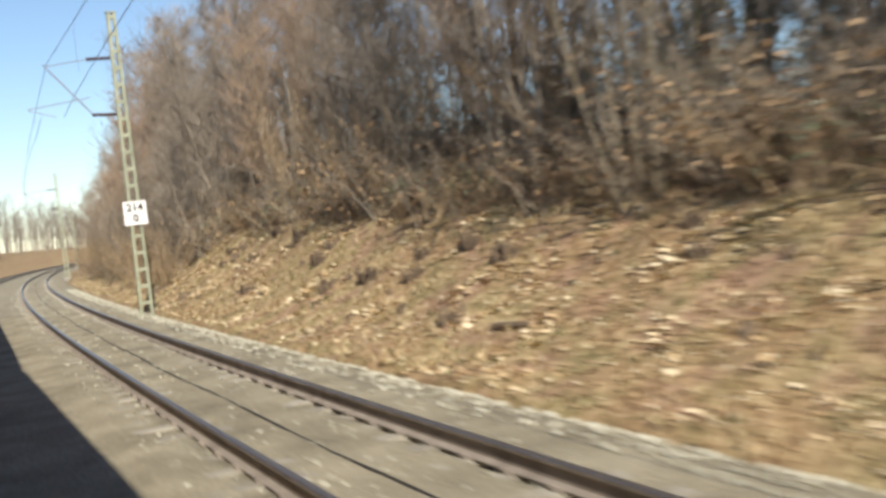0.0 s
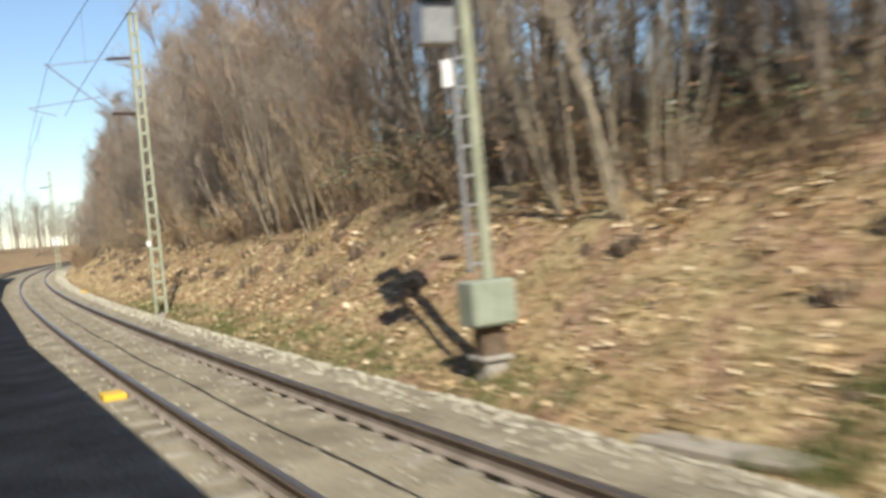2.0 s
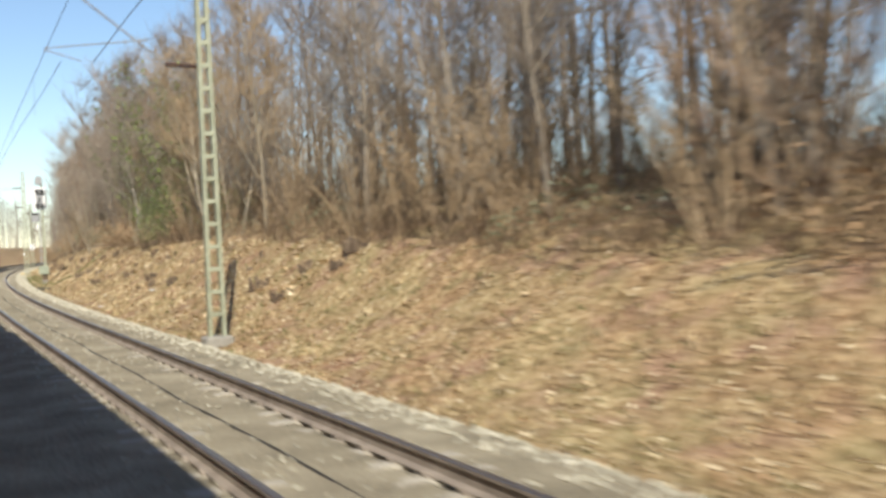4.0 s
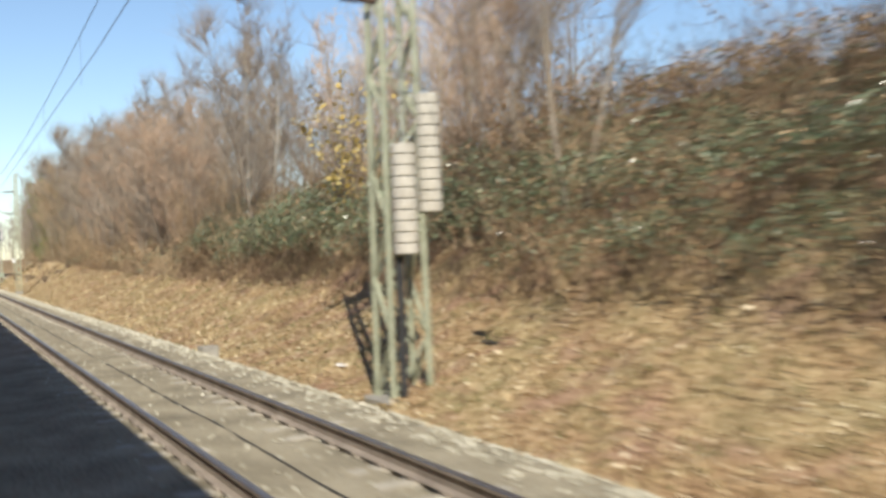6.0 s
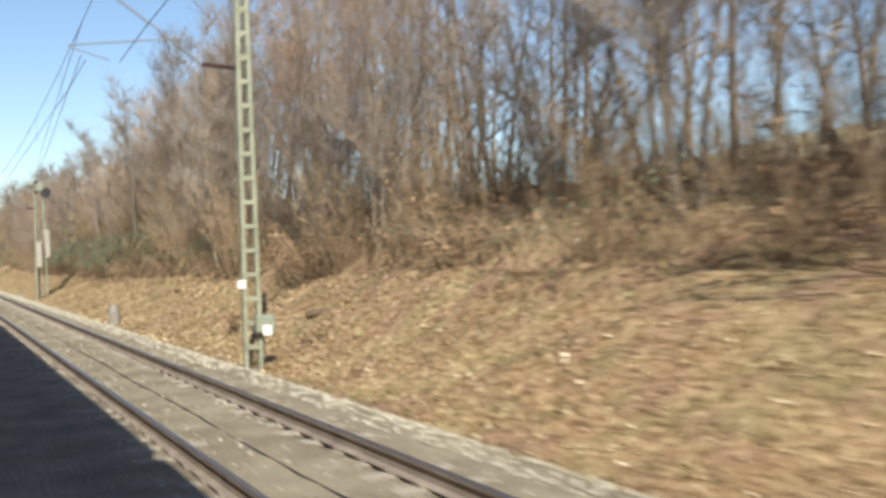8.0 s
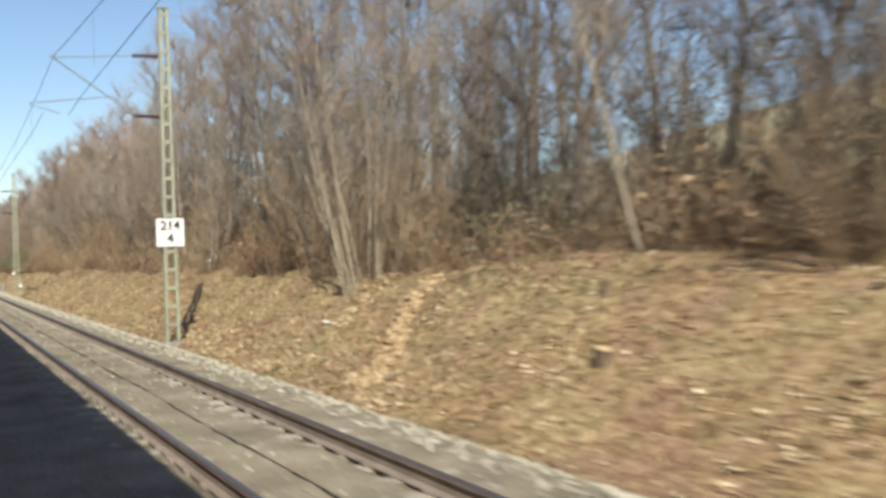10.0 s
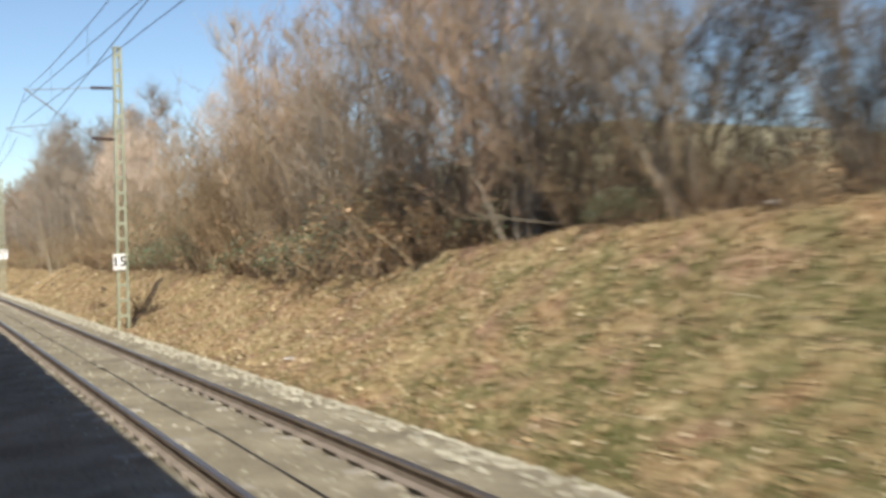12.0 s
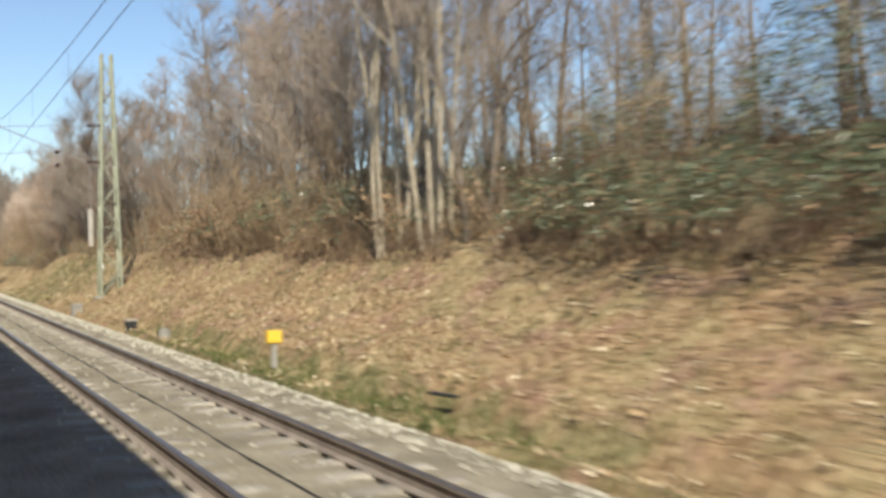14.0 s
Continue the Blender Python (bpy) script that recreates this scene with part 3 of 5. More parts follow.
m = lattice_mast(159.7, 6.4, -0.5, 7.4, 0.62, 0.5, "pale green lattice tension mast with hanging white weights", 11)
weight_stack(m, (-0.12, -0.55, 1.72), 10, 0.19, 0.165)
weight_stack(m, (0.42, -0.3, 2.35), 11, 0.19, 0.165)
part("wheel", tube_data([(0.4, -0.55, 6.6), (0.4, -0.47, 6.6)], [0.32, 0.32], 18), M_DARK, m, "dark tensioning wheel")
part("guide_rail", bar_between((-0.2, -0.45, -0.4), (-0.2, -0.45, 1.7), 0.1, 0.05), M_DARK, m)
part("arm", bar_between((-0.9, 0, 7.15), (0.5, 0, 7.15), 0.07), M_MAST, m)
part("switch_box", box(0.35, 0.3, 0.5, (0.0, -0.2, 7.0), 0.02), M_GREENBOX, m)
cantilever(m, 3.4, 6.9, 5.6)
m = lattice_mast(364.2, 7.02, 0.25, 9.9, 0.80, 0.36, "tall pale green lattice tension mast with white weights", 13)
weight_stack(m, (-0.74, -0.3, 2.3), 10, 0.11, 0.145)
part("number_plate", box(0.09, 0.012, 0.16, (-0.34, -0.41, 1.5), 0.004), M_WHITE, m, "small white plate")
cantilever(m, 4.0, 6.9, 5.6)


def wire(name, pts, r, label):
    ob = part(name, tube_data(pts, [r] * len(pts), 5), M_WIRE)
    return tagged(ob, label, "overhead wire", "overhead wires")


def contact_line(centre):
    for (u0, x0), (u1, x1) in zip(MASTS, MASTS[1:]):
        low = [place(u0 + (u1 - u0) * k / 16, centre + (0.25 if k % 16 else 0.3) * (1 - k / 8), 5.5) for k in range(17)]
        top = [place(u0 + (u1 - u0) * k / 16, centre, 6.95 - 0.95 * (1 - (k / 8 - 1) ** 2)) for k in range(17)]
        wire("contact_wire", low, 0.008, "dark contact wire hung over the track")
        wire("messenger_wire", top, 0.008, "dark sagging messenger wire over the track")
        for k in range(2, 15, 2):
            wire("dropper", [top[k], Vector((top[k].x, top[k].y, 5.5))], 0.003, "thin dropper between the overhead wires")


contact_line(FAR_TRACK)


def anchor_wire(u, x, z, towards, name):
    """A wire that leaves the line to be tied off at a tension mast, with an insulator near the mast."""
    pts = [Vector(place(u + towards * 50 * w, x + (FAR_TRACK - x) * min(1, w * 1.1), z)) for w in (0.0, 0.16, 0.5, 1.0)]
    w = wire("anchor_wire", pts, 0.009, name)
    d = (pts[1] - pts[0]).normalized()
    c = pts[0].lerp(pts[1], 0.95)
    ring = [c + d * s for s in (-0.26, -0.2, -0.12, -0.04, 0.04, 0.12, 0.2, 0.26)]
    part("insulator", tube_data(ring, [0.025, 0.085, 0.055, 0.095, 0.055, 0.095, 0.08, 0.025], 10), M_INSULATOR, w, "dark ribbed insulator")


for z in (6.75, 6.15):
    anchor_wire(364.2, 6.7, z, -1, "dark wire tied off at the tall lattice mast")
    anchor_wire(159.7, 6.1, z, 1, "dark wire tied off at the mast with weights")


def build_signal(u, x, foot):
    s = thing("railway_signal", spot(u, x), "grey railway light signal with white-edged lamp boards", "signal")
    part("post", bar_between((0.06, 0, foot - 0.1), (0.06, 0, 6.2), 0.13, 0.11), M_MAST, s)
    ladder = part("ladder_rail", bar_between((-0.16, 0, foot + 0.9), (-0.16, 0, 5.9), 0.06, 0.05), M_STEEL, s)
    for k in range(14):
        part("rung", bar_between((-0.16, 0, foot + 1.0 + 0.35 * k), (0.0, 0, foot + 1.0 + 0.35 * k), 0.035), M_STEEL, ladder)
    cab = part("cabinet", box(0.58, 0.4, 0.54, (-0.05, -0.14, foot + 0.54), 0.025), M_GREENBOX, s, "grey-green steel cabinet")
    part("door", box(0.26, 0.015, 0.47, (0.09, -0.346, foot + 0.54), 0.004), M_GREENBOX, cab)
    part("door", box(0.26, 0.015, 0.47, (-0.19, -0.346, foot + 0.54), 0.004), M_GREENBOX, cab)
    part("foundation", box(0.3, 0.3, 0.42, (0.0, -0.02, foot + 0.08), 0.03), M_STUMP, s, "rusty steel socket")
    part("foot_plate", box(0.42, 0.42, 0.07, (0.0, -0.02, foot - 0.13), 0.02), M_CONCRETE, s)
    part("footing", box(0.3, 0.3, 0.4, (0.0, -0.02, foot - 0.35), 0.03), M_CONCRETE, s, "grey concrete footing")
    head = part("lamp_board", box(0.62, 0.05, 1.35, (-0.1, -0.1, 5.25), 0.01), M_WHITE, s, "white lamp board")
    part("board_face", box(0.42, 0.012, 1.2, (-0.1, -0.131, 5.25), 0.004), M_STEEL, head)
    for dx, dz in ((-0.14, 0.42), (0.14, 0.42), (-0.14, -0.45), (0.14, -0.45), (0.0, 0.0), (-0.1, -0.2)):
        r = 0.11 if abs(dz) > 0.3 else 0.05
        part("lamp_hood", tube_data([(-0.1 + dx, -0.12, 5.25 + dz), (-0.1 + dx, -0.34, 5.25 + dz)], [r, r * 1.1], 14), M_DARK, head, "black lamp hood")
    part("marker_plate", box(0.12, 0.02, 0.32, (-0.3, -0.12, 3.45), 0.004), M_WHITE, s)
    sp = part("speed_indicator", box(0.42, 0.3, 0.5, (-0.42, -0.12, 4.02), 0.02), M_STEEL, s, "grey speed indicator box")
    part("hood", box(0.46, 0.2, 0.04, (-0.42, -0.3, 4.3), 0.008), M_DARK, sp)
    top = part("top_box", box(0.42, 0.32, 0.4, (-0.1, -0.05, 6.3), 0.03), M_STEEL, s, "grey top indicator box")
    part("hood", box(0.3, 0.25, 0.14, (-0.1, -0.05, 6.56), 0.02), M_STEEL, top)
    part("aspect_cage", box(0.1, 0.1, 1.2, (0.28, -0.1, 5.2), 0.01), M_STEEL, s)
    return s


build_signal(47.3, 5.8, 0.2)


def marker_post(u, x, foot):
    p = thing("marker_post", spot(u, x), "small yellow plate on a low grey post beside the ballast", "marker post", "yellow marker posts")
    part("post", box(0.09, 0.07, 0.5, (0, 0, foot + 0.2), 0.01), M_CONCRETE, p)
    part("plate", box(0.26, 0.16, 0.22, (0, 0, foot + 0.5), 0.015), M_YELLOW, p, "yellow painted plate")


marker_post(389.0, 5.57, -0.12)
marker_post(7.75, 4.8, -0.68)


def concrete_post(u, x, foot, w, h, label, round_top=False, material=None):
    if round_top:
        bm = bmesh.new()
        bmesh.ops.create_cone(bm, cap_ends=True, segments=16, radius1=w / 2, radius2=w * 0.42, depth=h, matrix=Matrix.Translation((0, 0, h / 2)))
        bmesh.ops.bevel(bm, geom=[e for e in bm.edges if all(v.co.z > h * 0.9 for v in e.verts)], offset=0.05, segments=2, affect="EDGES")
    else:
        bm = box(w, w * 0.8, h, (0, 0, h / 2), 0.02)
    ob = part("concrete_post", bm, material or M_CONCRETE)
    ob.matrix_world = spot(u, x, foot - 0.06, 12)
    return tagged(ob, label, "concrete post", "concrete posts beside the ballast")

# ------------------------------------------------------------------ trees, shrubs and brambles


def wander(p, way, length, n, bend, rise, r):
    """Points of a crooked limb."""
    pts = [p.copy()]
    d = way.normalized()
    for k in range(n):
        d = (d + Vector((r.uniform(-bend, bend), r.uniform(-bend, bend), r.uniform(-bend, bend) + rise))).normalized()
        pts.append(pts[-1] + d * (length / n))
    return pts


def any_way(r, up=0.0):
    a, z = r.uniform(0, 2 * math.pi), r.uniform(-0.5, 1) + up
    return Vector((math.cos(a), math.sin(a), z)).normalized()


def bare_tree(seed, height, stems, spread, twigs, bark, twig_mat, label, lean=0.0, twig_len=1.0, first=0.22, limbs_per=12, thick=0.0065, side_twigs=0.5, girth=0.75):
    """A leafless tree: crooked stems, limbs, side branches and a haze of fine twigs."""
    r = random.Random(seed)
    tree = thing("bare_tree", Matrix(), label, "tree", "bare trees on the cutting")
    wood, fine = Shape(), Shape()
    seats = []
    for s in range(stems):
        a = 2 * math.pi * s / stems + r.uniform(-0.5, 0.5)
        out = Vector((math.cos(a), math.sin(a), 0))
        hgt = height * r.uniform(0.8, 1.0)
        p0 = out * (0.12 * stems ** 0.5 if stems > 1 else 0.0)
        pts = wander(p0 - Vector((0, 0, 0.3)), out * spread * r.uniform(0.4, 1.1) + Vector((lean, 0, 1)), hgt, 9, 0.07, 0.05, r)
        r0 = (0.011 * hgt + 0.02) * girth
        rad = [r0 * (1 - 0.93 * (k / 9) ** 0.85) for k in range(10)]
        wood.add(tube_data(pts, rad, 6))
        for b in range(limbs_per):
            w = first + (1 - first) * (b + r.random()) / limbs_per
            k = min(8, int(w * 9))
            q = pts[k].lerp(pts[k + 1], w * 9 - k)
            a2 = r.uniform(0, 2 * math.pi)
            ln = hgt * (0.30 * (1.1 - w) + 0.07) * r.uniform(0.6, 1.3)
            way = Vector((math.cos(a2), math.sin(a2), r.uniform(0.5, 1.5)))
            lp = wander(q, way, ln, 5, 0.2, 0.07, r)
            lr = max(0.009, rad[k] * 0.5)
            wood.add(tube_data(lp, [lr * (1 - 0.85 * j / 5) for j in range(6)], 3, False))
            seats.append((lp, 2.0))
            for c in range(2):
                k2 = r.randint(1, 4)
                sp = wander(lp[k2], any_way(r, 0.4), ln * r.uniform(0.3, 0.6), 2, 0.25, 0.05, r)
                wood.add(tube_data(sp, [lr * 0.45, lr * 0.3, lr * 0.08], 3, False))
                seats.append((sp, 1.2))
        seats.append((pts[6:], 0.8))
    weights = [w for _, w in seats]
    for lp in r.choices([s for s, _ in seats], weights, k=twigs):
        k = r.randrange(len(lp) - 1)
        q = lp[k].lerp(lp[k + 1], r.random())
        way = ((lp[k + 1] - lp[k]).normalized() * 0.9 + any_way(r, 0.5) * 0.9).normalized()
        ln = twig_len * r.uniform(0.35, 1.3)
        fine.spike(q, q + way * ln, thick * r.uniform(0.7, 1.3))
        for f in (0.35, 0.65)[:1 + (r.random() < side_twigs)]:
            mid = q + way * ln * f
            w2 = (way * 0.8 + any_way(r, 0.2)).normalized()
            fine.spike(mid, mid + w2 * ln * 0.6, thick * 0.7)
    part("trunk", wood.data(), bark, tree)
    part("crown", fine.data(), twig_mat, tree, "haze of fine bare twigs")["kind"] = "stuff"
    return tree


def haze_tree(seed, height, width, stems, bark, twig_mat, label, low=0.12, limbs=9, subs=9, twigs=9, thick=0.0052, girth=0.6):
    """A leafless tree whose fine twigs fill one rounded crown: stems, limbs, side branches and twigs, each drawn in where it would leave the crown."""
    r = random.Random(seed)
    tree = thing("bare_tree", Matrix(), label, "tree", "bare trees on the cutting")
    wood, fine = Shape(), Shape()
    mid, up, out = height * (0.5 + low * 0.5), height * (0.5 - low * 0.5), width / 2

    def inside(p):
        a = math.atan2(p.y, p.x)
        bulge = 1 + 0.13 * math.sin(2 * a + seed) + 0.09 * math.sin(5 * a + seed * 2 + p.z * 0.8)
        return ((p.x ** 2 + p.y ** 2) / (out * bulge) ** 2 + ((p.z - mid) / up) ** 2) < 1

    def reach(p, way, ln):
        for k in range(5):
            if inside(p + way * ln):
                break
            ln *= 0.72
        return p + way * ln

    for s in range(stems):
        a = 2 * math.pi * s / stems + r.uniform(-0.5, 0.5)
        foot = Vector((math.cos(a), math.sin(a), 0)) * (0.1 * stems ** 0.5 if stems > 1 else 0)
        tip = Vector((math.cos(a) * out * r.uniform(0.15, 0.7), math.sin(a) * out * r.uniform(0.15, 0.7), height * r.uniform(0.78, 0.97)))
        bow = Vector((math.cos(a), math.sin(a), 0)) * out * r.uniform(0.0, 0.22)
        pts = []
        for k in range(8):
            w = k / 7
            pts.append(foot.lerp(tip, w) + bow * math.sin(w * math.pi) + Vector((r.uniform(-0.08, 0.08), r.uniform(-0.08, 0.08), 0)) - Vector((0, 0, 0.3 * (1 - w))))
        r0 = (0.011 * height + 0.02) * girth
        wood.add(tube_data(pts, [r0 * (1 - 0.92 * (k / 7) ** 0.85) for k in range(8)], 6))
        for b in range(limbs):
            w = low + (0.97 - low) * (b + r.random()) / limbs
            k = min(6, int(w * 7))
            q = pts[k].lerp(pts[k + 1], w * 7 - k)
            a2 = a + r.gauss(0, 1.2)
            way = Vector((math.cos(a2), math.sin(a2), r.uniform(0.3, 1.5))).normalized()
            end = reach(q, way, height * r.uniform(0.16, 0.34))
            lp = [q, q.lerp(end, 0.5) + any_way(r) * 0.12, end]
            lr = max(0.008, r0 * 0.42 * (1.05 - w))
            wood.add(tube_data(lp, [lr, lr * 0.6, lr * 0.15], 3, False))
            for c in range(subs):
                f = r.uniform(0.15, 1.0)
                m = lp[0].lerp(lp[1], f * 2) if f < 0.5 else lp[1].lerp(lp[2], f * 2 - 1)
                w2 = (way * 0.5 + any_way(r, 0.35)).normalized()
                e2 = reach(m, w2, r.uniform(0.6, 1.5))
                fine.spike(m, e2, thick * 1.5)
                for i in range(twigs):
                    g = m.lerp(e2, r.uniform(0.1, 1.0))
                    w3 = (w2 * 0.6 + any_way(r, 0.45)).normalized()
                    fine.sliver(g, reach(g, w3, r.uniform(0.3, 0.85)), thick * r.uniform(0.7, 1.2))
    part("trunk", wood.data(), bark, tree)
    part("crown", fine.data(), twig_mat, tree, "haze of fine bare twigs")["kind"] = "stuff"
    return tree


def thicket(seed, height, width, canes, twigs, mat, label, leaves=0, leaf_mat=None, arch=0.5, thick=0.010, cane=1.0, kind=("shrub", "shrub", "shrubs on the cutting")):
    """A shrub of many thin stems from one stool, with twigs and perhaps leaves."""
    r = random.Random(seed)
    t = thing(kind[0], Matrix(), label, kind[1], kind[2])
    wood, fine, lf = Shape(), Shape(), Shape()
    seats = []
    for c in range(canes):
        a = r.uniform(0, 2 * math.pi)
        out = Vector((math.cos(a), math.sin(a), 0))
        q = out * r.uniform(0, 0.3) * width - Vector((0, 0, 0.15))
        pts = wander(q, out * r.uniform(0.1, 0.9) * width / height + Vector((0, 0, 1)), height * r.uniform(0.55, 1.1), 5, 0.14, -0.02 - 0.12 * arch * r.random(), r)
        r0 = r.uniform(0.010, 0.022) * cane
        wood.add(tube_data(pts, [r0 * (1 - 0.85 * k / 5) for k in range(6)], 3, False))
        seats.append(pts)
    for k in range(twigs):
        pts = r.choice(seats)
        j = r.randint(1, 4)
        q = pts[j].lerp(pts[j + 1], r.random())
        way = ((pts[j + 1] - pts[j]).normalized() * 0.6 + any_way(r, 0.1)).normalized()
        ln = r.uniform(0.25, 0.8) * height * 0.22
        fine.spike(q, q + way * ln, thick * r.uniform(0.6, 1.2))
    for k in range(leaves):
        pts = r.choice(seats)
        j = r.randint(1, 4)
        q = pts[j].lerp(pts[j + 1], r.random()) + any_way(r) * r.uniform(0, 0.25)
        lf.leaf(q, any_way(r), any_way(r, 0.8), r.uniform(0.07, 0.15))
    part("stool", wood.data(), mat, t)["kind"] = "stuff"
    part("crown", fine.data(), mat, t)["kind"] = "stuff"
    if leaves:
        part("foliage", lf.data(), leaf_mat, t, "scattered leaves")["kind"] = "stuff"
    return t


def bramble(seed, w, d, h, leaves, canes, label, leaf_mat, cane_mat=None, withered=0.13):
    """A mound of arching canes under a ragged cover of leaves."""
    r = random.Random(seed)
    b = thing("bramble_mound", Matrix(), label, "bramble", "bramble mounds on the bank")
    wood, lf, dead = Shape(), Shape(), Shape()
    top = lambda x, y: h * max(0.0, 1 - (x / w) ** 2 - (y / d) ** 2) ** 0.5 * (0.8 + 0.35 * noise.noise(Vector((x * 0.9 + seed, y * 0.9, 0))))
    for c in range(canes):
        a = r.uniform(0, 2 * math.pi)
        rr = r.random() ** 0.5
        p = Vector((math.cos(a) * w * rr, math.sin(a) * d * rr, -0.1))
        hh = top(p.x * 0.9, p.y * 0.9) + 0.3
        pts = wander(p, Vector((r.uniform(-0.5, 0.5), r.uniform(-0.5, 0.5), 1)), hh * r.uniform(0.9, 1.7), 4, 0.25, -0.2, r)
        wood.add(tube_data(pts, [0.011 * (1 - 0.8 * k / 4) for k in range(5)], 3, False))
        for k in range(4):
            j = r.randint(1, 4)
            wood.spike(pts[j], pts[j] + any_way(r) * r.uniform(0.2, 0.5), 0.006)
    for k in range(leaves * 3 // 2):
        a = r.uniform(0, 2 * math.pi)
        rr = r.random() ** 0.5
        x, y = math.cos(a) * w * rr, math.sin(a) * d * rr
        z = top(x, y)
        if noise.noise(Vector((x * 1.3, y * 1.3, seed * 0.37))) < -0.22 and r.random() < 0.8:
            continue
        z *= 1 - 0.45 * r.random() ** 2
        q = Vector((x, y, z)) + any_way(r) * 0.12
        (lf if r.random() > withered else dead).leaf(q, any_way(r, 0.2), any_way(r, 0.9), r.uniform(0.04, 0.085))
    part("cane_tangle", wood.data(), cane_mat or M_CANE, b)["kind"] = "stuff"
    part("leaf_cover", lf.data(), leaf_mat, b, "glossy bramble leaves")["kind"] = "stuff"
    part("withered_cover", dead.data(), M_DEADLEAF, b, "withered brown leaves")["kind"] = "stuff"
    return b


def plant(kinds, u, x, size=1.0, sink=0.1, r=rnd):
    """A copy of one of kinds, standing on the ground."""
    src = r.choice(kinds)
    z = ground_height(u, x, False) - sink
    m = Matrix.Translation(place(u, x, z)) @ Matrix.Rotation(r.uniform(0, 2 * math.pi), 4, "Z") @ Matrix.Scale(size, 4)
    ob = copy_thing(src, m)
    ob.scale = (size, size, size * r.uniform(0.92, 1.08))
    return ob


def put_away(kinds, u, x):
    """The first of each kind takes a place of its own, deep in the wood."""
    for k, o in enumerate(kinds):
        o.matrix_world = Matrix.Translation(place(u + 3.1 * k, x, ground_height(u, x, False) - 0.1))


GREY_TREE = "tall leafless tree with grey-brown bark and fine reddish twigs"
tall = [bare_tree(11 + k, 11.0, 1 + k % 3, 0.20, 950, M_BARK, M_TWIG, GREY_TREE, limbs_per=(17, 9, 7)[k % 3], thick=0.0075, twig_len=1.2) for k in range(5)]
slim = [bare_tree(25 + k, 11.5, 1 + k % 2, 0.18, 620, M_BARK, M_TWIG, GREY_TREE, limbs_per=(15, 9)[k % 2], thick=0.009, twig_len=1.3) for k in range(3)]
bushy = [haze_tree(31 + k, 8.0, 4.6 + 0.4 * k, 5, M_BARK, (M_TWIG, M_RUST, M_TWIG)[k], "many-stemmed leafless tree with a broad brown crown", limbs=(9, 10, 9)[k]) for k in range(3)]
dome = [haze_tree(231, 7.6, 6.0, 7, M_BARK, M_RUST, "rounded leafless tree dense with rust-brown twigs", low=0.06, limbs=9, subs=10, thick=0.006)]
column = [haze_tree(235 + k, 11.0, 4.2 + k, 4, M_BARK, (M_TWIG, M_RUST)[k], "tall leafless tree with a full crown of fine reddish twigs", low=0.18, limbs=13, subs=9, thick=0.0062) for k in range(2)]
tan_tree = [haze_tree(241 + k, 8.6, 4.4, 6, M_PALEBARK, M_PINK, "tall leafless tree with pinkish tan twigs", low=0.10, limbs=9, subs=9, thick=0.0058, girth=0.4) for k in range(2)]
birch = [bare_tree(51 + k, 10.5, 1, 0.22, 460, M_BIRCH, M_TWIG, "slender pale-barked birch without leaves", first=0.3, limbs_per=13, thick=0.007, girth=0.5) for k in range(3)]
pale_tree = [bare_tree(157 + k, 7.5, 1, 0.35, 420, M_PALEBARK, M_CANE, "crooked leafless tree with pale sunlit bark", first=0.2, limbs_per=12, thick=0.007, girth=0.8) for k in range(3)]
round_tree = [haze_tree(141, 7.8, 5.6, 6, M_BARK, M_TWIG, "broad rounded leafless tree dense with fine brown twigs", low=0.1, limbs=10, subs=10)]
fan_tree = [bare_tree(151 + k, 8.6, 8, 0.5, 3200, M_BARK, M_TWIG, "grey many-stemmed leafless tree spreading like a fan", first=0.16, limbs_per=7, thick=0.0055, twig_len=1.0, girth=0.42) for k in range(2)]
hazel = [bare_tree(61 + k, 6.5, 15, 0.36, 600, M_PALEBARK, M_TWIG, "hazel stool of many pale upright stems", first=0.3, limbs_per=2, thick=0.006, girth=0.32) for k in range(2)]
leaning = [bare_tree(66, 7.5, 1, 0.0, 420, M_PALEBARK, M_TWIG, "leaning leafless tree with pale bark", lean=-0.34, first=0.35, limbs_per=10, thick=0.007, girth=0.45)]
shrubs = [thicket(71 + k, 3.6, 2.0, 22, 900, M_CANE, "leafless thicket of dry tan stems", thick=0.008) for k in range(4)]
tangle = [thicket(81 + k, 2.3, 2.6, 26, 460, M_CANE, "low tangle of dry arching stems and brown leaves", 240, M_DEADLEAF, 1.0, 0.008) for k in range(3)]
dark_shrubs = [thicket(86 + k, 5.0, 2.6, 24, 1000, M_BARK, "dark leafless undergrowth of thin grey stems", 0, None, 0.3, 0.009, kind=("thicket", "thicket", "dark thickets under the trees")) for k in range(3)]
curtain = [thicket(95 + k, 6.4, 2.2, 75, 1500, M_CANE, "tall shrub hung with dry tan vines", 200, M_DEADLEAF, 1.7, 0.008, 0.6) for k in range(2)]
catkin = [thicket(98, 3.6, 1.6, 20, 300, M_BARK, "bare shrub hung with yellow catkins", 650, M_CATKIN)]
haze_bush = [thicket(191 + k, 7.0, 3.0, 26, 700, M_BARK, "tall shrub in first green leaf", 1700, M_FRESH, 0.3, 0.007) for k in range(2)]
low_dark = [thicket(185 + k, 2.5, 2.4, 26, 760, M_BARK, "low dark thicket of bare grey-brown stems", 160, M_DEADLEAF, 0.8, 0.008, kind=("thicket", "thicket", "dark thickets under the trees")) for k in range(2)]
tall_hazel = [bare_tree(171 + k, 11.5, 6, 0.15, 700, M_PALEBARK, M_TWIG, "clump of tall pale stems without leaves", first=0.35, limbs_per=5, thick=0.006, girth=0.5) for k in range(2)]
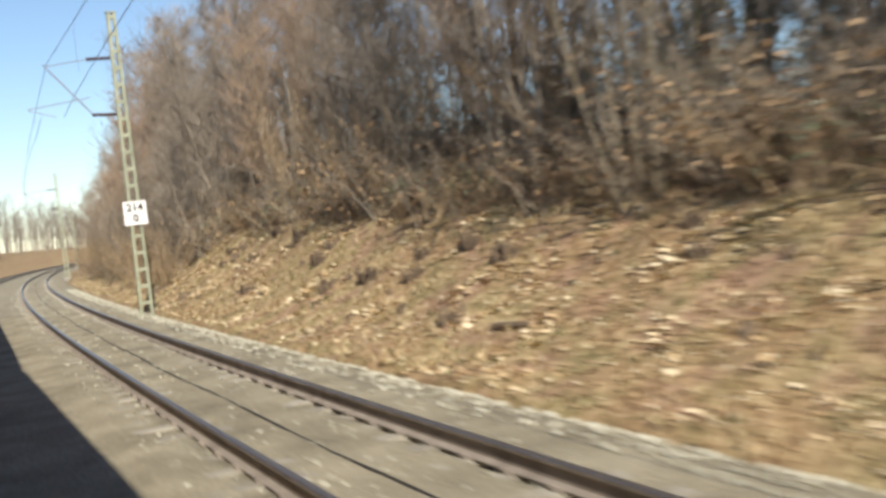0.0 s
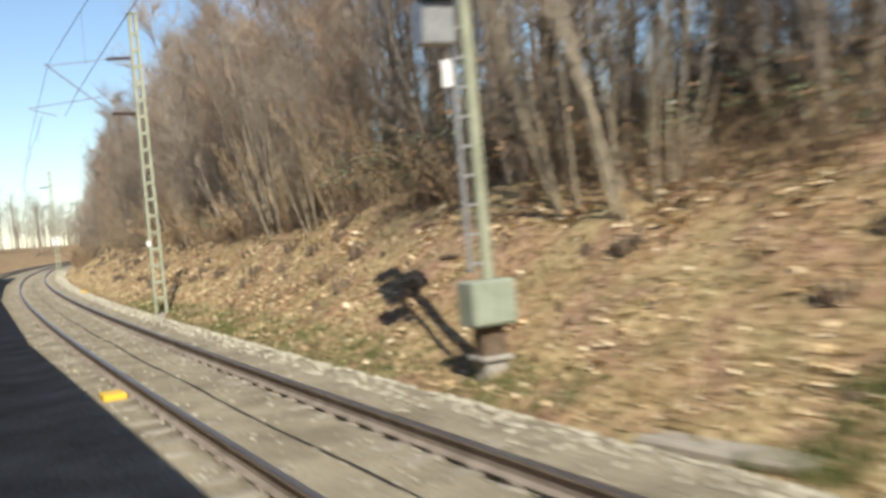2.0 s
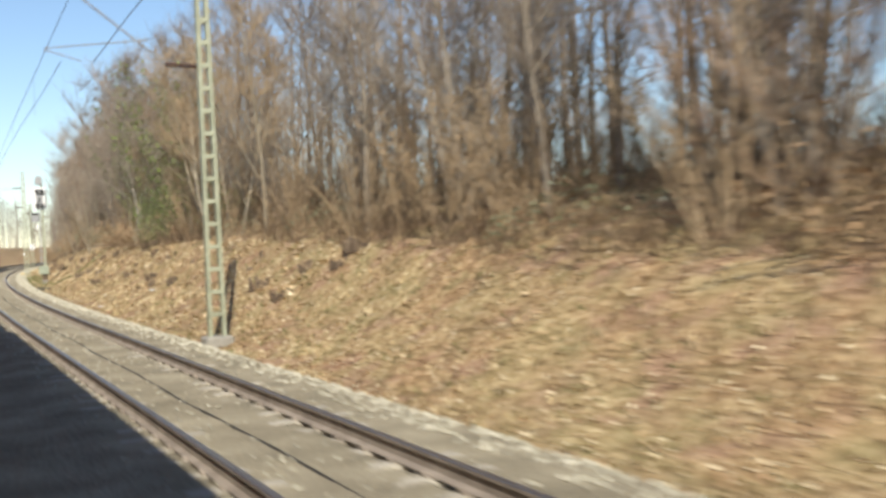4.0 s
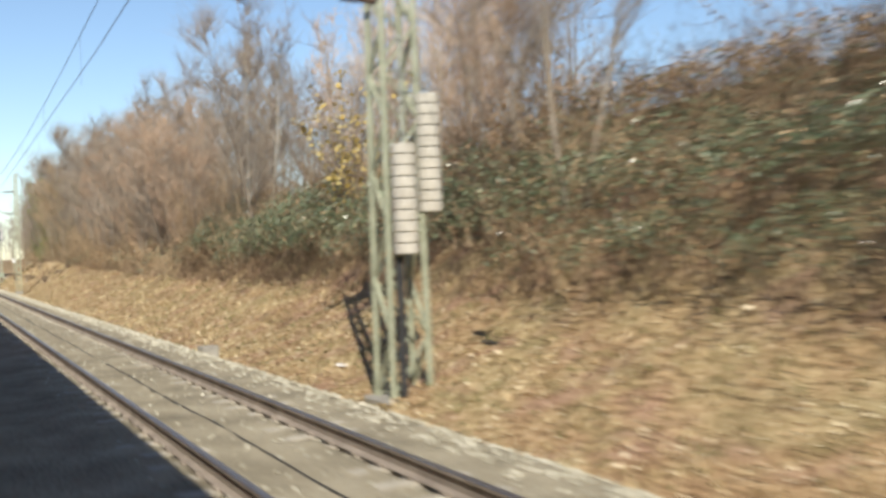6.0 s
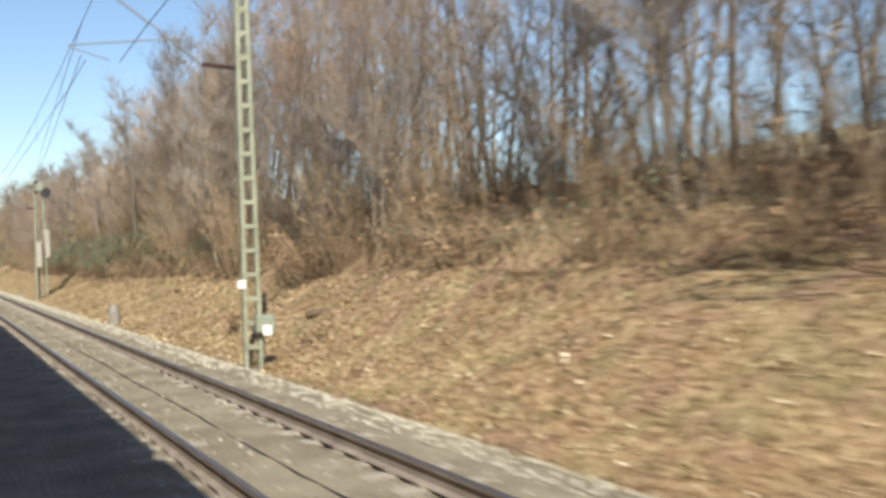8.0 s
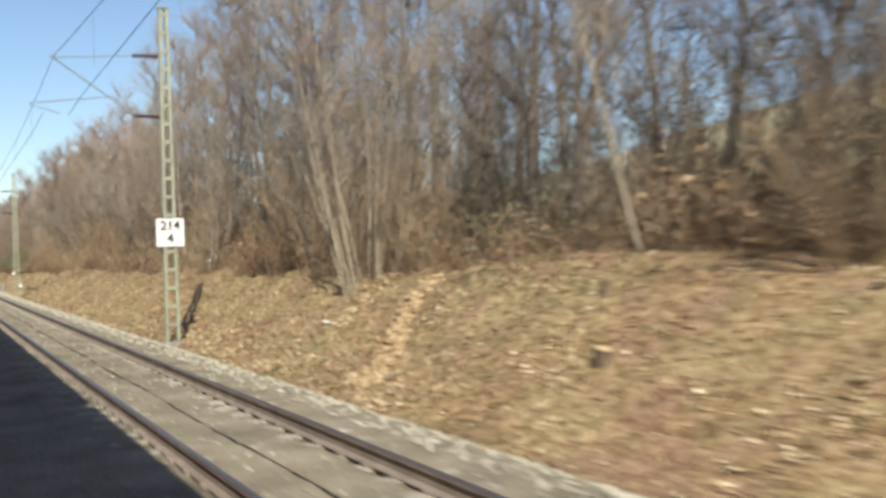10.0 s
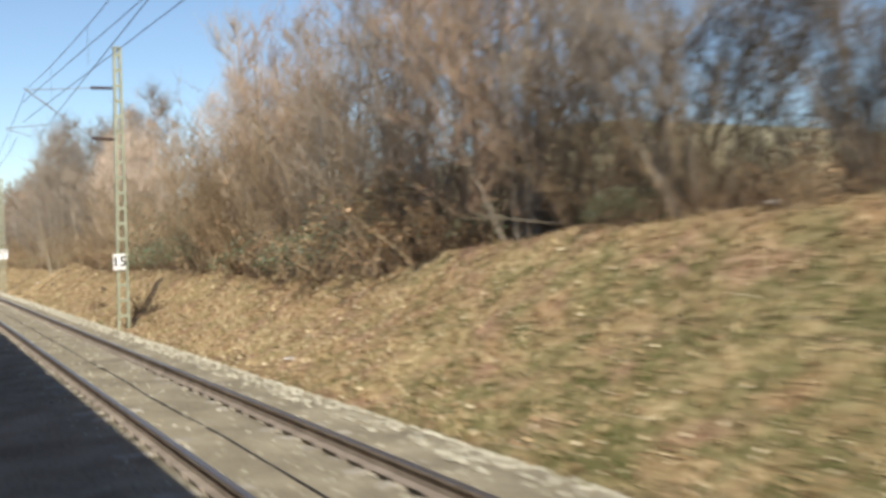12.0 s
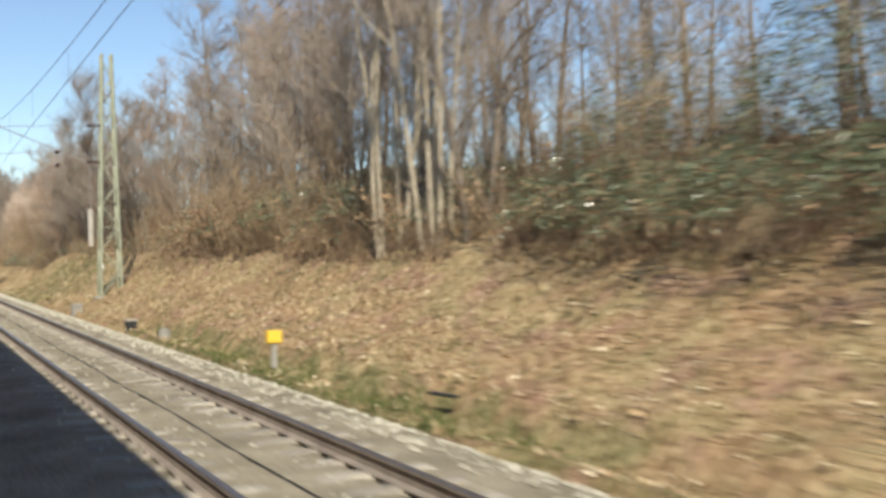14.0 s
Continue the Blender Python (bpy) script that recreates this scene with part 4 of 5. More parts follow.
brush_heap = [thicket(195 + k, 1.0, 1.5, 50, 420, M_HEAPSHADE, "heap of cut brushwood on the slope, its shade put into the colour", 0, None, 2.2, 0.012, 0.8, ("brushwood_heap", "brushwood", "brushwood heaps on the slope")) for k in range(2)]
green_bush = [thicket(91 + k, 5.0, 2.8, 30, 400, M_BARK, "shrub with fresh green leaves among bare stems", 1500, M_FRESH) for k in range(2)]
ivy_mound = [bramble(121 + k, 2.1, 2.0, 3.4, 4200, 36, "tall mound of dark green ivy and bramble leaves", M_LEAF, M_BRUSH) for k in range(2)]
brambles = [bramble(101 + k, 2.1, 1.8, 1.5, 2100, 22, "bramble mound with dark green leaves and dry canes", M_LEAF, M_BRUSH) for k in range(3)]
high_bramble = [bramble(161 + k, 2.0, 1.8, 2.7, 2300, 64, "high bramble bank of tan canes with green and withered leaves", M_LEAF, M_CANE, 0.55) for k in range(2)]
russet = [bramble(131 + k, 2.0, 1.8, 1.5, 1300, 46, "bramble mound of dry canes and withered tan leaves", M_LEAF, M_BRUSH, 0.86) for k in range(2)]
dry_brambles = [bramble(111 + k, 1.9, 1.6, 1.3, 420, 48, "dry bramble mound of tan canes and few leaves", M_LEAF) for k in range(3)]
for k, kinds in enumerate((tall, slim, bushy, birch, hazel, leaning, shrubs, tangle, dark_shrubs, curtain, green_bush, ivy_mound, brambles, dry_brambles, russet, pale_tree, round_tree, fan_tree, haze_bush, brush_heap, low_dark, tall_hazel, dome, column, tan_tree, high_bramble)):
    put_away(kinds, -240 + 14 * k, 34)


def open_sky(u):
    """1 where the wood leaves a gap above the brambles, 0 where it is closed."""
    return max(step(159, 161, u) * (1 - step(170, 172.5, u)), step(292, 293.5, u) * (1 - step(308.6, 309.6, u)), step(342.5, 343.5, u) * (1 - step(348.5, 350, u)))


def gap_at(u, x):
    """The same for what stands further back, along the slanting looks through the gap."""
    return max(open_sky(u + (x - 10) * k) for k in (0.8, 1.2, 1.6, 2.0, 2.45)) if x > 11 else open_sky(u)


def in_dip(u):
    """1 where only low growth stands before the far hill."""
    return step(337, 339, u) * (1 - step(352, 354, u))


def thin_wood(u):
    """1 where only one row of trees stands before open fields."""
    return step(284, 292, u) * (1 - step(362, 370, u))


def woods():
    r = random.Random(5)
    u = -76.0
    while u < 414:
        x = r.uniform(9.9, 12.2)
        if r.random() < 0.95 * (1 - gap_at(u, x)) * (1 - 0.45 * step(310, 313, u) * (1 - step(360, 364, u))) and not 333 < u < 358 and not 279 < u < 293 and not 140 < u < 152 and not ((52 < u < 88 or 174 < u < 190 or u > 388) and r.random() < 0.55):
            plant(tall + bushy + bushy, u + r.uniform(-1, 1), x, r.uniform(0.8, 1.08) * (1.16 if u < 60 else 0.82 if 126 < u < 160 else 1.0), r=r)
        u += 2.5
    u = -76.0
    while u < 414:
        x = r.uniform(12.5, 16.5)
        if r.random() < 0.95 * (1 - gap_at(u, x)) * (1 - 0.6 * thin_wood(u)) * (1 - 0.8 * step(124, 130, u) * (1 - step(168, 172, u))) * (1 - step(322, 330, u) * (1 - step(358, 364, u))):
            plant(slim, u + r.uniform(-1.5, 1.5), x, r.uniform(0.85, 1.12), r=r)
        u += 4.6


def undergrowth():
    r = random.Random(9)
    u = -80.0
    while u < 414:
        ivy = step(132, 140, u) * (1 - step(176, 184, u)) + 0.8 * step(292, 296, u) * (1 - step(308, 312, u)) + 0.3 * step(374, 384, u)
        front = brambles + brambles + dry_brambles if r.random() < ivy else shrubs + tangle + dry_brambles
        plant(front, u + r.uniform(-0.7, 0.7), r.uniform(9.4, 10.2), r.uniform(0.75, 1.1) * (1 - 0.72 * in_dip(u)), r=r)
        if r.random() < 0.92:
            plant(brambles + dry_brambles if r.random() < ivy else shrubs + dark_shrubs, u + r.uniform(-0.8, 0.8), r.uniform(10.6, 12.2), r.uniform(0.85, 1.25) * (1 - 0.3 * open_sky(u)) * (1 - 0.6 * in_dip(u)), r=r)
        u += 2.5
    u = 133.0
    while u < 190:
        plant(brambles if u < 180 else shrubs + tangle, u, r.uniform(10.0, 11.0), r.uniform(0.9, 1.15), r=r)
        plant(dry_brambles + russet, u + 0.8, r.uniform(11.4, 12.4), r.uniform(0.9, 1.15), r=r)
        plant(russet + tangle, u + 0.4, r.uniform(12.4, 13.2), r.uniform(0.7, 0.95), r=r)
        u += 2.2


def brush():
    """Dead stems and low growth under the trees, too dense to tell apart."""
    r = random.Random(15)
    s = Shape()
    for k in range(90000):
        u, x = r.uniform(-75, 412), 9.1 + 6.0 * r.random() ** 1.4
        if noise.noise(place(u, x) * 0.5) < -0.25:
            continue
        p = place(u, x, ground_height(u, x, False) - 0.05)
        h = r.uniform(0.4, 1.6) * (1.6 if x > 10.5 else 0.85)
        way = Vector((r.uniform(-0.9, 0.9), r.uniform(-0.9, 0.9), 1)).normalized()
        s.spike(p, p + way * h, 0.010)
    return tagged(part("undergrowth", s.data(), M_BRUSH), "dead stems and dry undergrowth beneath the trees", "undergrowth", kind="stuff")


def far_wood():
    """The trees behind the first rows, too many and too far to tell apart."""
    r = random.Random(21)
    s = Shape()
    spots = [(-260 + 1.8 * k, r.uniform(9.5, 15)) for k in range(102)] + [(-260 + 2.4 * k, r.uniform(16, 30)) for k in range(230)] + [(-90 + 1.7 * k, r.uniform(14, 24)) for k in range(118)] + [(366 + 2.2 * k, r.uniform(16, 28)) for k in range(24)]
    spots += [(-330 + 2 * k, r.uniform(-24, -11)) for k in range(130)] + [(-345 + 1.2 * k, r.uniform(8, 22)) for k in range(70)] + [(-400 + 1.2 * k, r.uniform(-34, 10) - 6) for k in range(110)]
    for u, x in spots:
        if u > -76 and gap_at(u, x) > 0.1:
            continue
        base = place(u + r.uniform(-1, 1), x, ground_height(u, x, False) - 0.2)
        hgt = r.uniform(8.5, 12.5)
        pts = wander(base, Vector((0, 0, 1)), hgt, 4, 0.06, 0.05, r)
        s.add(tube_data(pts, [0.14, 0.11, 0.08, 0.05, 0.02], 4, False))
        for k in range(26):
            j = r.randint(1, 3)
            q = pts[j].lerp(pts[j + 1], r.random())
            way = any_way(r, 0.7)
            tip = q + way * r.uniform(1.2, 2.6)
            s.spike(q, tip, 0.03)
            for i in range(5):
                w = q.lerp(tip, r.uniform(0.25, 1.0))
                s.spike(w, w + (way + any_way(r, 0.3)).normalized() * r.uniform(0.6, 1.5), 0.013)
    return tagged(part("far_wood", s.data(), M_TWIG), "leafless brown wood behind the first trees", "trees", kind="stuff")


woods()
undergrowth()
brush()
far_wood()
for u, x, s in ((61.7, 9.2, 1.0), (62.9, 9.25, 0.95), (62.4, 9.6, 0.9), (63.6, 9.5, 0.75), (138, 10.2, 0.9), (139.6, 10.5, 0.85)):
    plant(birch, u, x, s)
for u, x, s in ((67.2, 9.2, 0.5), (68.6, 9.4, 0.6), (70.2, 9.3, 0.5), (69.4, 10.2, 0.75), (66.3, 10.0, 0.6), (75.5, 10.2, 0.55), (79.5, 10.3, 0.5)):
    plant(green_bush, u, x, s)
for u, x, s in ((54.5, 11.6, 1.0), (57, 11.4, 1.1), (59.4, 11.8, 1.15), (58.2, 10.5, 0.85), (61.6, 10.9, 1.0), (64.2, 10.6, 1.1), (66.4, 11.0, 1.2), (68.4, 10.8, 1.1)):
    plant(haze_bush, u, x, s)
for u, x, s in ((75.1, 9.4, 0.9), (77.0, 9.7, 0.95), (78.6, 9.5, 1.0), (80.6, 9.8, 0.9), (73.4, 9.9, 0.85), (82.5, 9.5, 0.95), (85, 9.7, 1.0), (194.2, 9.6, 1.05)):
    plant(pale_tree, u, x, s)
for u, x, s in ((321.8, 11.0, 0.95), (327.4, 10.5, 0.95)):
    plant(round_tree, u, x, s)
for u, x, s in ((335.0, 10.6, 0.9), (336.9, 9.9, 0.85), (343.0, 10.5, 0.95), (339.6, 10.6, 0.8), (347.6, 12.5, 0.55), (351.6, 10.8, 0.95), (354.0, 9.8, 1.0), (357.4, 10.6, 1.0)):
    plant(fan_tree, u, x, s)
# beyond the cleared stretch the wood comes down to the ballast
for k in range(26):
    u = -37.0 - 2.1 * k
    plant(low_dark + shrubs, u + rnd.uniform(-0.6, 0.6), rnd.uniform(6.5, 7.1), rnd.uniform(0.6, 0.85))
    plant(low_dark + dark_shrubs, u + rnd.uniform(-0.8, 0.8), rnd.uniform(7.6, 8.6), rnd.uniform(0.8, 1.05))
    if k % 2:
        plant(bushy, u, rnd.uniform(7.8, 8.8), rnd.uniform(0.72, 0.9))
# full crowns that close the wood, and the lone ones on either side of the gaps
for u, x, s in ((-66, 10.6, 1.0), (-58, 10.2, 1.05), (-50, 10.4, 1.0), (-43, 9.9, 0.95), (-36, 10.2, 1.0), (-27, 10.8, 1.05), (-18, 10.6, 1.0), (-2, 11.2, 0.95), (8, 11.6, 0.95), (17, 11.0, 0.95), (25, 11.6, 0.9), (34, 11.4, 0.95), (43, 11.8, 0.9),
                (96, 11.6, 0.9), (104, 11.0, 0.9), (112, 11.6, 0.85), (119, 12.2, 0.85), (129, 17.5, 0.9), (134.5, 19.5, 0.9), (137, 18.2, 0.88), (138.6, 19.8, 0.96), (140.2, 18.8, 0.94), (141.6, 19.6, 0.98), (143.0, 18.8, 0.94), (144.6, 19.7, 0.94), (178.5, 12.4, 0.8), (181, 11.8, 0.9), (184, 12.8, 0.9), (187.5, 12.2, 0.9), (190.5, 13.0, 0.95), (193, 12.0, 0.9), (197, 12.6, 0.95),
                (201, 12.0, 0.9), (205, 13.0, 0.95), (209, 12.4, 0.9), (216, 13.0, 0.9), (-9, 13.0, 0.95), (-5.5, 12.6, 1.0), (-13, 12.6, 1.0), (3, 12.8, 0.95),
                (311.6, 11.4, 0.8), (315, 11.0, 0.85), (378, 11.5, 0.85), (320.5, 11.8, 0.85), (366, 12.4, 0.85), (370, 12.8, 0.88), (374, 12.4, 0.85), (382, 12.8, 0.85)):
    plant(column, u, x, s)
for u, x, s in ((106, 10.6, 1.0), (117.5, 11.8, 1.15), (124, 11.4, 1.0), (332.6, 9.6, 0.92), (329.4, 10.4, 0.85)):
    plant(dome, u, x, s)
for u, x, s in ((142.6, 12.6, 0.8), (146.0, 13.0, 0.78), (148.8, 13.4, 0.68), (173.4, 11.0, 0.98), (176.0, 11.3, 1.0), (281, 12.2, 1.1), (284.2, 12.6, 1.1), (282.8, 11.0, 0.95), (285.6, 11.2, 0.95), (287.6, 10.9, 0.9), (287.0, 12.6, 1.0), (311.2, 10.2, 0.85), (313.8, 10.6, 0.85)):
    plant(tan_tree, u, x, s)
for u, x, s in ((293.2, 10.9, 1.25), (294.8, 11.6, 1.35), (296.4, 10.9, 1.25), (298.2, 11.5, 1.25), (299.6, 10.8, 1.05), (301.2, 11.2, 0.98), (302.6, 10.5, 0.8)):
    plant(high_bramble, u, x, s)
for u, x, s in ((317.5, 9.7, 1.1), (320.2, 9.9, 1.2), (323.0, 9.6, 1.1), (325.6, 9.8, 1.2), (328.0, 9.6, 1.05)):
    plant(high_bramble + russet + brambles, u, x, 0.9 * s)
for u, x, s in ((318.8, 9.5, 0.8), (321.6, 9.4, 0.8), (324.4, 9.4, 0.85), (327.0, 9.5, 0.8)):
    plant(low_dark, u, x, s)
for u, x, s in ((358.6, 10.8, 0.6), (343.6, 10.2, 0.62), (339.0, 10.8, 0.75)):
    plant(round_tree + bushy, u, x, s)
for u, x, s in ((126, 13.6, 0.8), (128.5, 14.2, 0.8), (131, 13.8, 0.78), (133.5, 14.6, 0.78), (136, 14.0, 0.72), (138.5, 14.8, 0.7), (141, 14.2, 0.6)):
    plant(bushy, u, x, s)
for u, x, s in ((332.4, 11.2, 0.75), (334.6, 10.8, 0.7), (337.4, 11.2, 0.7), (341.2, 11.0, 0.55), (345.0, 11.4, 0.5), (348.6, 10.8, 0.6), (351.0, 10.4, 0.7)):
    plant(dark_shrubs, u, x, s)
for u, x, s in ((336.0, 9.3, 0.4), (339.5, 9.2, 0.4), (342.0, 9.0, 0.45), (344.5, 9.1, 0.4), (347.5, 8.9, 0.35), (350.0, 9.0, 0.45), (354.0, 9.1, 0.4)):
    plant(brambles + tangle, u, x, s, 0.02)
for u, x, s in ((346.6, 9.5, 0.55), (348.6, 9.4, 0.62), (350.6, 9.6, 0.6), (353.0, 9.5, 0.6), (355.4, 9.7, 0.65), (358, 9.6, 0.7)):
    plant(russet + dry_brambles, u, x, s)
for u, x, s in ((184.9, 10.0, 0.5), (187.4, 9.8, 0.45)):
    plant(hazel, u, x, s)
for u, x, s in ((176.6, 10.0, 0.62), (179.4, 10.3, 0.6), (182.2, 10.4, 0.7)):
    plant(ivy_mound, u, x, s)
for u, x, s in ((252.2, 9.3, 0.42), (253.0, 9.2, 0.36)):
    plant(birch, u, x, s)
for u, x, s in ((157.5, 12.9, 1.05), (160.2, 12.8, 1.0), (163.0, 12.9, 0.85), (303.0, 10.6, 0.9)):
    plant(russet, u, x, s)
for u, x, s in ((385.2, 9.6, 1.0), (387.0, 9.8, 0.95)):
    plant(tall_hazel, u, x, s)
for k in range(22):
    plant(low_dark, -34 + 1.5 * k, rnd.uniform(9.2, 9.9), rnd.uniform(0.7, 1.0))
    plant(low_dark, -33.2 + 1.5 * k, rnd.uniform(10.3, 11.6), rnd.uniform(0.9, 1.25))
for k in range(14):
    plant(low_dark, 20 + 1.5 * k, rnd.uniform(9.6, 11.0), rnd.uniform(0.6, 0.9))
    plant(low_dark, 36 + 1.4 * k, rnd.uniform(10.2, 11.6), rnd.uniform(0.8, 1.15))
for k in range(5):
    plant(low_dark, 291.6 + 1.5 * k, 10.3 + 0.2 * (k % 3), 0.62)
for u, x, s in ((187, 10.2, 0.7), (191, 10.4, 0.7)):
    plant(brambles, u, x, s)
for u, x, s in ((-16, 12.4, 0.9), (-12.5, 12.0, 1.0), (-9.5, 12.6, 1.0), (-6.5, 12.2, 0.9)):
    plant(ivy_mound, u, x, s)
for u, x, s in ((369, 12.6, 1.0), (372, 12.4, 1.05), (374.5, 13.0, 1.05), (-19, 12.2, 1.0), (-15, 12.8, 1.0), (-11, 13.0, 1.05)):
    plant(bushy, u, x, s)
for u, x, s in ((312.2, 6.75, 0.75), (313.3, 6.9, 0.65), (305.3, 6.5, 0.6), (206.5, 6.9, 0.55), (212.6, 6.9, 0.5)):
    plant(brush_heap, u, x, s, 0.02)
for u, x, s in ((268.5, 8.92, 1.0), (27, 9.4, 0.9), (31.5, 9.2, 0.85), (265, 10, 0.8), (44.5, 9.3, 1.1), (46.3, 9.1, 1.0), (13, 9.3, 0.9), (-12, 9.4, 1.0)):
    plant(hazel, u, x, s)
catkin[0].matrix_world = spot(147.2, 10.8, ground_height(147.2, 10.8, False) + 0.0) @ Matrix.Scale(1.35, 4)
lean_tree = leaning[0]
lean_tree.matrix_world = spot(278.2, 9.3, ground_height(278.2, 9.3, False) - 0.1, -75)
for u, x, s in ((173.5, 10.2, 1.0), (175.5, 10.8, 1.1), (288.6, 10.0, 0.9), (290.4, 10.4, 1.0), (311.0, 9.5, 0.9), (313.0, 9.4, 0.85), (309.5, 10.2, 1.05), (311.5, 9.9, 1.1), (314, 10.2, 1.0), (316.5, 10.4, 0.9), (320, 10.6, 0.85), (325.2, 10.8, 0.75)):
    plant(curtain, u, x, s)
for u, x, s in ((304.6, 10.5, 0.62), (306.6, 10.8, 0.9), (307.6, 10.9, 1.1), (309.0, 11.8, 1.3), (178.0, 10.6, 0.7), (180.5, 10.8, 0.75), (183.2, 11.2, 0.8), (134, 10.6, 0.75), (393, 10.8, 0.9), (397, 11.2, 1.0), (401, 11.0, 0.95)):
    plant(ivy_mound, u, x, s)
for u, x, s in ((346.5, 10.0, 0.28), (348.5, 10.1, 0.3), (350.5, 9.8, 0.35), (187, 11.6, 1.0), (190, 11.4, 1.0), (314.5, 11.6, 0.8), (319, 11.4, 0.8), (324, 11.4, 0.8), (316, 10.2, 0.7), (320, 10.0, 0.7), (323, 10.1, 0.75)):
    plant(dark_shrubs, u, x, s)
for u, x, s in ((314, 12.0, 0.9), (318.4, 11.6, 0.95)):
    plant(bushy, u, x, s)
for k in range(22):
    u, x = 226 + 2.7 * k, rnd.uniform(13.2, 16.5)
    if gap_at(u, x) < 0.1:
        plant(dark_shrubs, u, x, rnd.uniform(1.0, 1.35))
for k in range(7):
    plant(brambles, 392.4 + 1.6 * k, rnd.uniform(9.4, 10.3), rnd.uniform(0.75, 1.0))
for u, x, s in ((376, 7.4, 0.22), (35.5, 6.9, 0.35), (37, 7.4, 0.3), (150, 7.6, 0.25)):
    plant(tangle, u, x, s, 0.02)
for u, x, s in ((292.4, 10.8, 1.3), (294.6, 10.2, 1.0), (296.4, 10.9, 1.2), (298.4, 10.4, 1.0), (366, 10.2, 1.2), (367.8, 9.9, 1.15), (369.6, 10.4, 1.3), (371.5, 10.0, 1.2), (373.5, 10.4, 1.3), (368.5, 11.4, 1.4), (371, 11.6, 1.5), (365, 11.2, 1.2), (27, 11, 1.2), (33, 11, 1.3), (36, 10.5, 1.2), (39, 10.8, 1.3)):
    plant(russet + dry_brambles, u, x, s)
for u, x, s in ((0.5, 14.6, 1.0), (3.6, 12.2, 0.95), (6.6, 13.4, 1.0), (5.2, 15.2, 1.0)):
    plant(column, u, x, s)
for u, x, s in ((2.6, 12.2, 0.9), (6.4, 12.4, 0.85)):
    plant(ivy_mound, u, x, s)

# ------------------------------------------------------------------ litter on the slope


def litter(name, count, material, label, lo, hi, size, seed, where=None, long=1.0):
    r = random.Random(seed)
    s = Shape()
    k = 0
    while k < count:
        u, x = r.uniform(-75, 412), 5.3 + 3.9 * r.random()
        if where and r.random() > where(u, x):
            continue
        k += 1
        z = ground_height(u, x) + 0.012
        a = r.uniform(0, 2 * math.pi)
        way = Vector((math.cos(a), math.sin(a), r.uniform(-0.1, 0.5))).normalized()
        s.leaf(place(u, x, z), way, Vector((r.uniform(-0.5, 0.5), r.uniform(-0.5, 0.5), 1)).normalized(), size * r.uniform(lo, hi))
    return tagged(part(name, s.data(), material), label, "litter", kind="stuff")


litter("dead_leaves", 105000, M_DEADLEAF, "dead brown leaves strewn over the slope", 0.5, 1.7, 0.054, 3)
litter("bleached_grass", 105000, M_STRAW, "bleached grass and wood chips strewn over the slope", 0.5, 1.9, 0.05, 4)
litter("wood_chips", 19000, M_CHIP, "pale wood chips and split branches left by the clearing", 0.5, 1.7, 0.078, 6, lambda u, x: step(0.05, 0.45, noise.noise(place(u, x) * 0.75)) if u < 95 or 190 < u < 215 or 265 < u < 285 else 0.02)


litter("split_wood", 9000, M_CHIP, "pale split wood and bark in heaps where the bank was cleared", 0.6, 1.8, 0.105, 16, lambda u, x: (step(0.16, 0.42, noise.noise(place(u, x) * 0.95 + Vector((7, 3, 0)))) * step(5.9, 7.0, x) if u < 95 else 0.0))


def near_rill(u, x):
    return 1.0 if abs(u - 52.6) < 0.42 + 0.1 * math.sin(x * 5) and x < 8.7 else 0.0


def lush(u, x):
    g = 0.9 * step(16, 26, u) * (1 - step(44, 52, u)) * (1 - step(5.8, 6.4, x))
    g += 0.35 * step(326, 345, u) * (1 - step(350, 362, u)) * (1 - step(8.2, 9.5, x))
    g += 0.9 * step(374, 380, u) * (1 - step(396, 402, u)) * (1 - step(5.9, 6.4, x))
    return max(near_rill(u, x), 0.55 * min(1.0, g) * step(-0.1, 0.35, noise.noise(place(u, x) * 0.8)), 0.012)


def tufts(name, count, material, label, seed, where, tall_by):
    """Blades of grass, standing up from the slope."""
    r = random.Random(seed)
    s = Shape()
    k = 0
    while k < count:
        u, x = r.uniform(-75, 412), 5.25 + 3.9 * r.random()
        if r.random() > where(u, x):
            continue
        k += 1
        p = place(u, x, ground_height(u, x) - 0.01)
        for i in range(3):
            q = p + Vector((r.uniform(-0.05, 0.05), r.uniform(-0.05, 0.05), 0))
            s.spike(q, q + Vector((r.uniform(-0.7, 0.7), r.uniform(-0.7, 0.7), 1)).normalized() * tall_by * r.uniform(0.5, 1.4), 0.008)
    return tagged(part(name, s.data(), material), label, "grass", kind="stuff")


tufts("green_grass", 10500, M_GRASS, "thin green grass at the foot of the slope", 41, lush, 0.12)
tufts("dry_grass", 16000, M_STRAW, "bleached dry grass blades on the slope", 42, lambda u, x: step(-0.25, 0.3, noise.noise(place(u, x) * 0.7)), 0.15)

# ------------------------------------------------------------------ stumps, logs and odds and ends


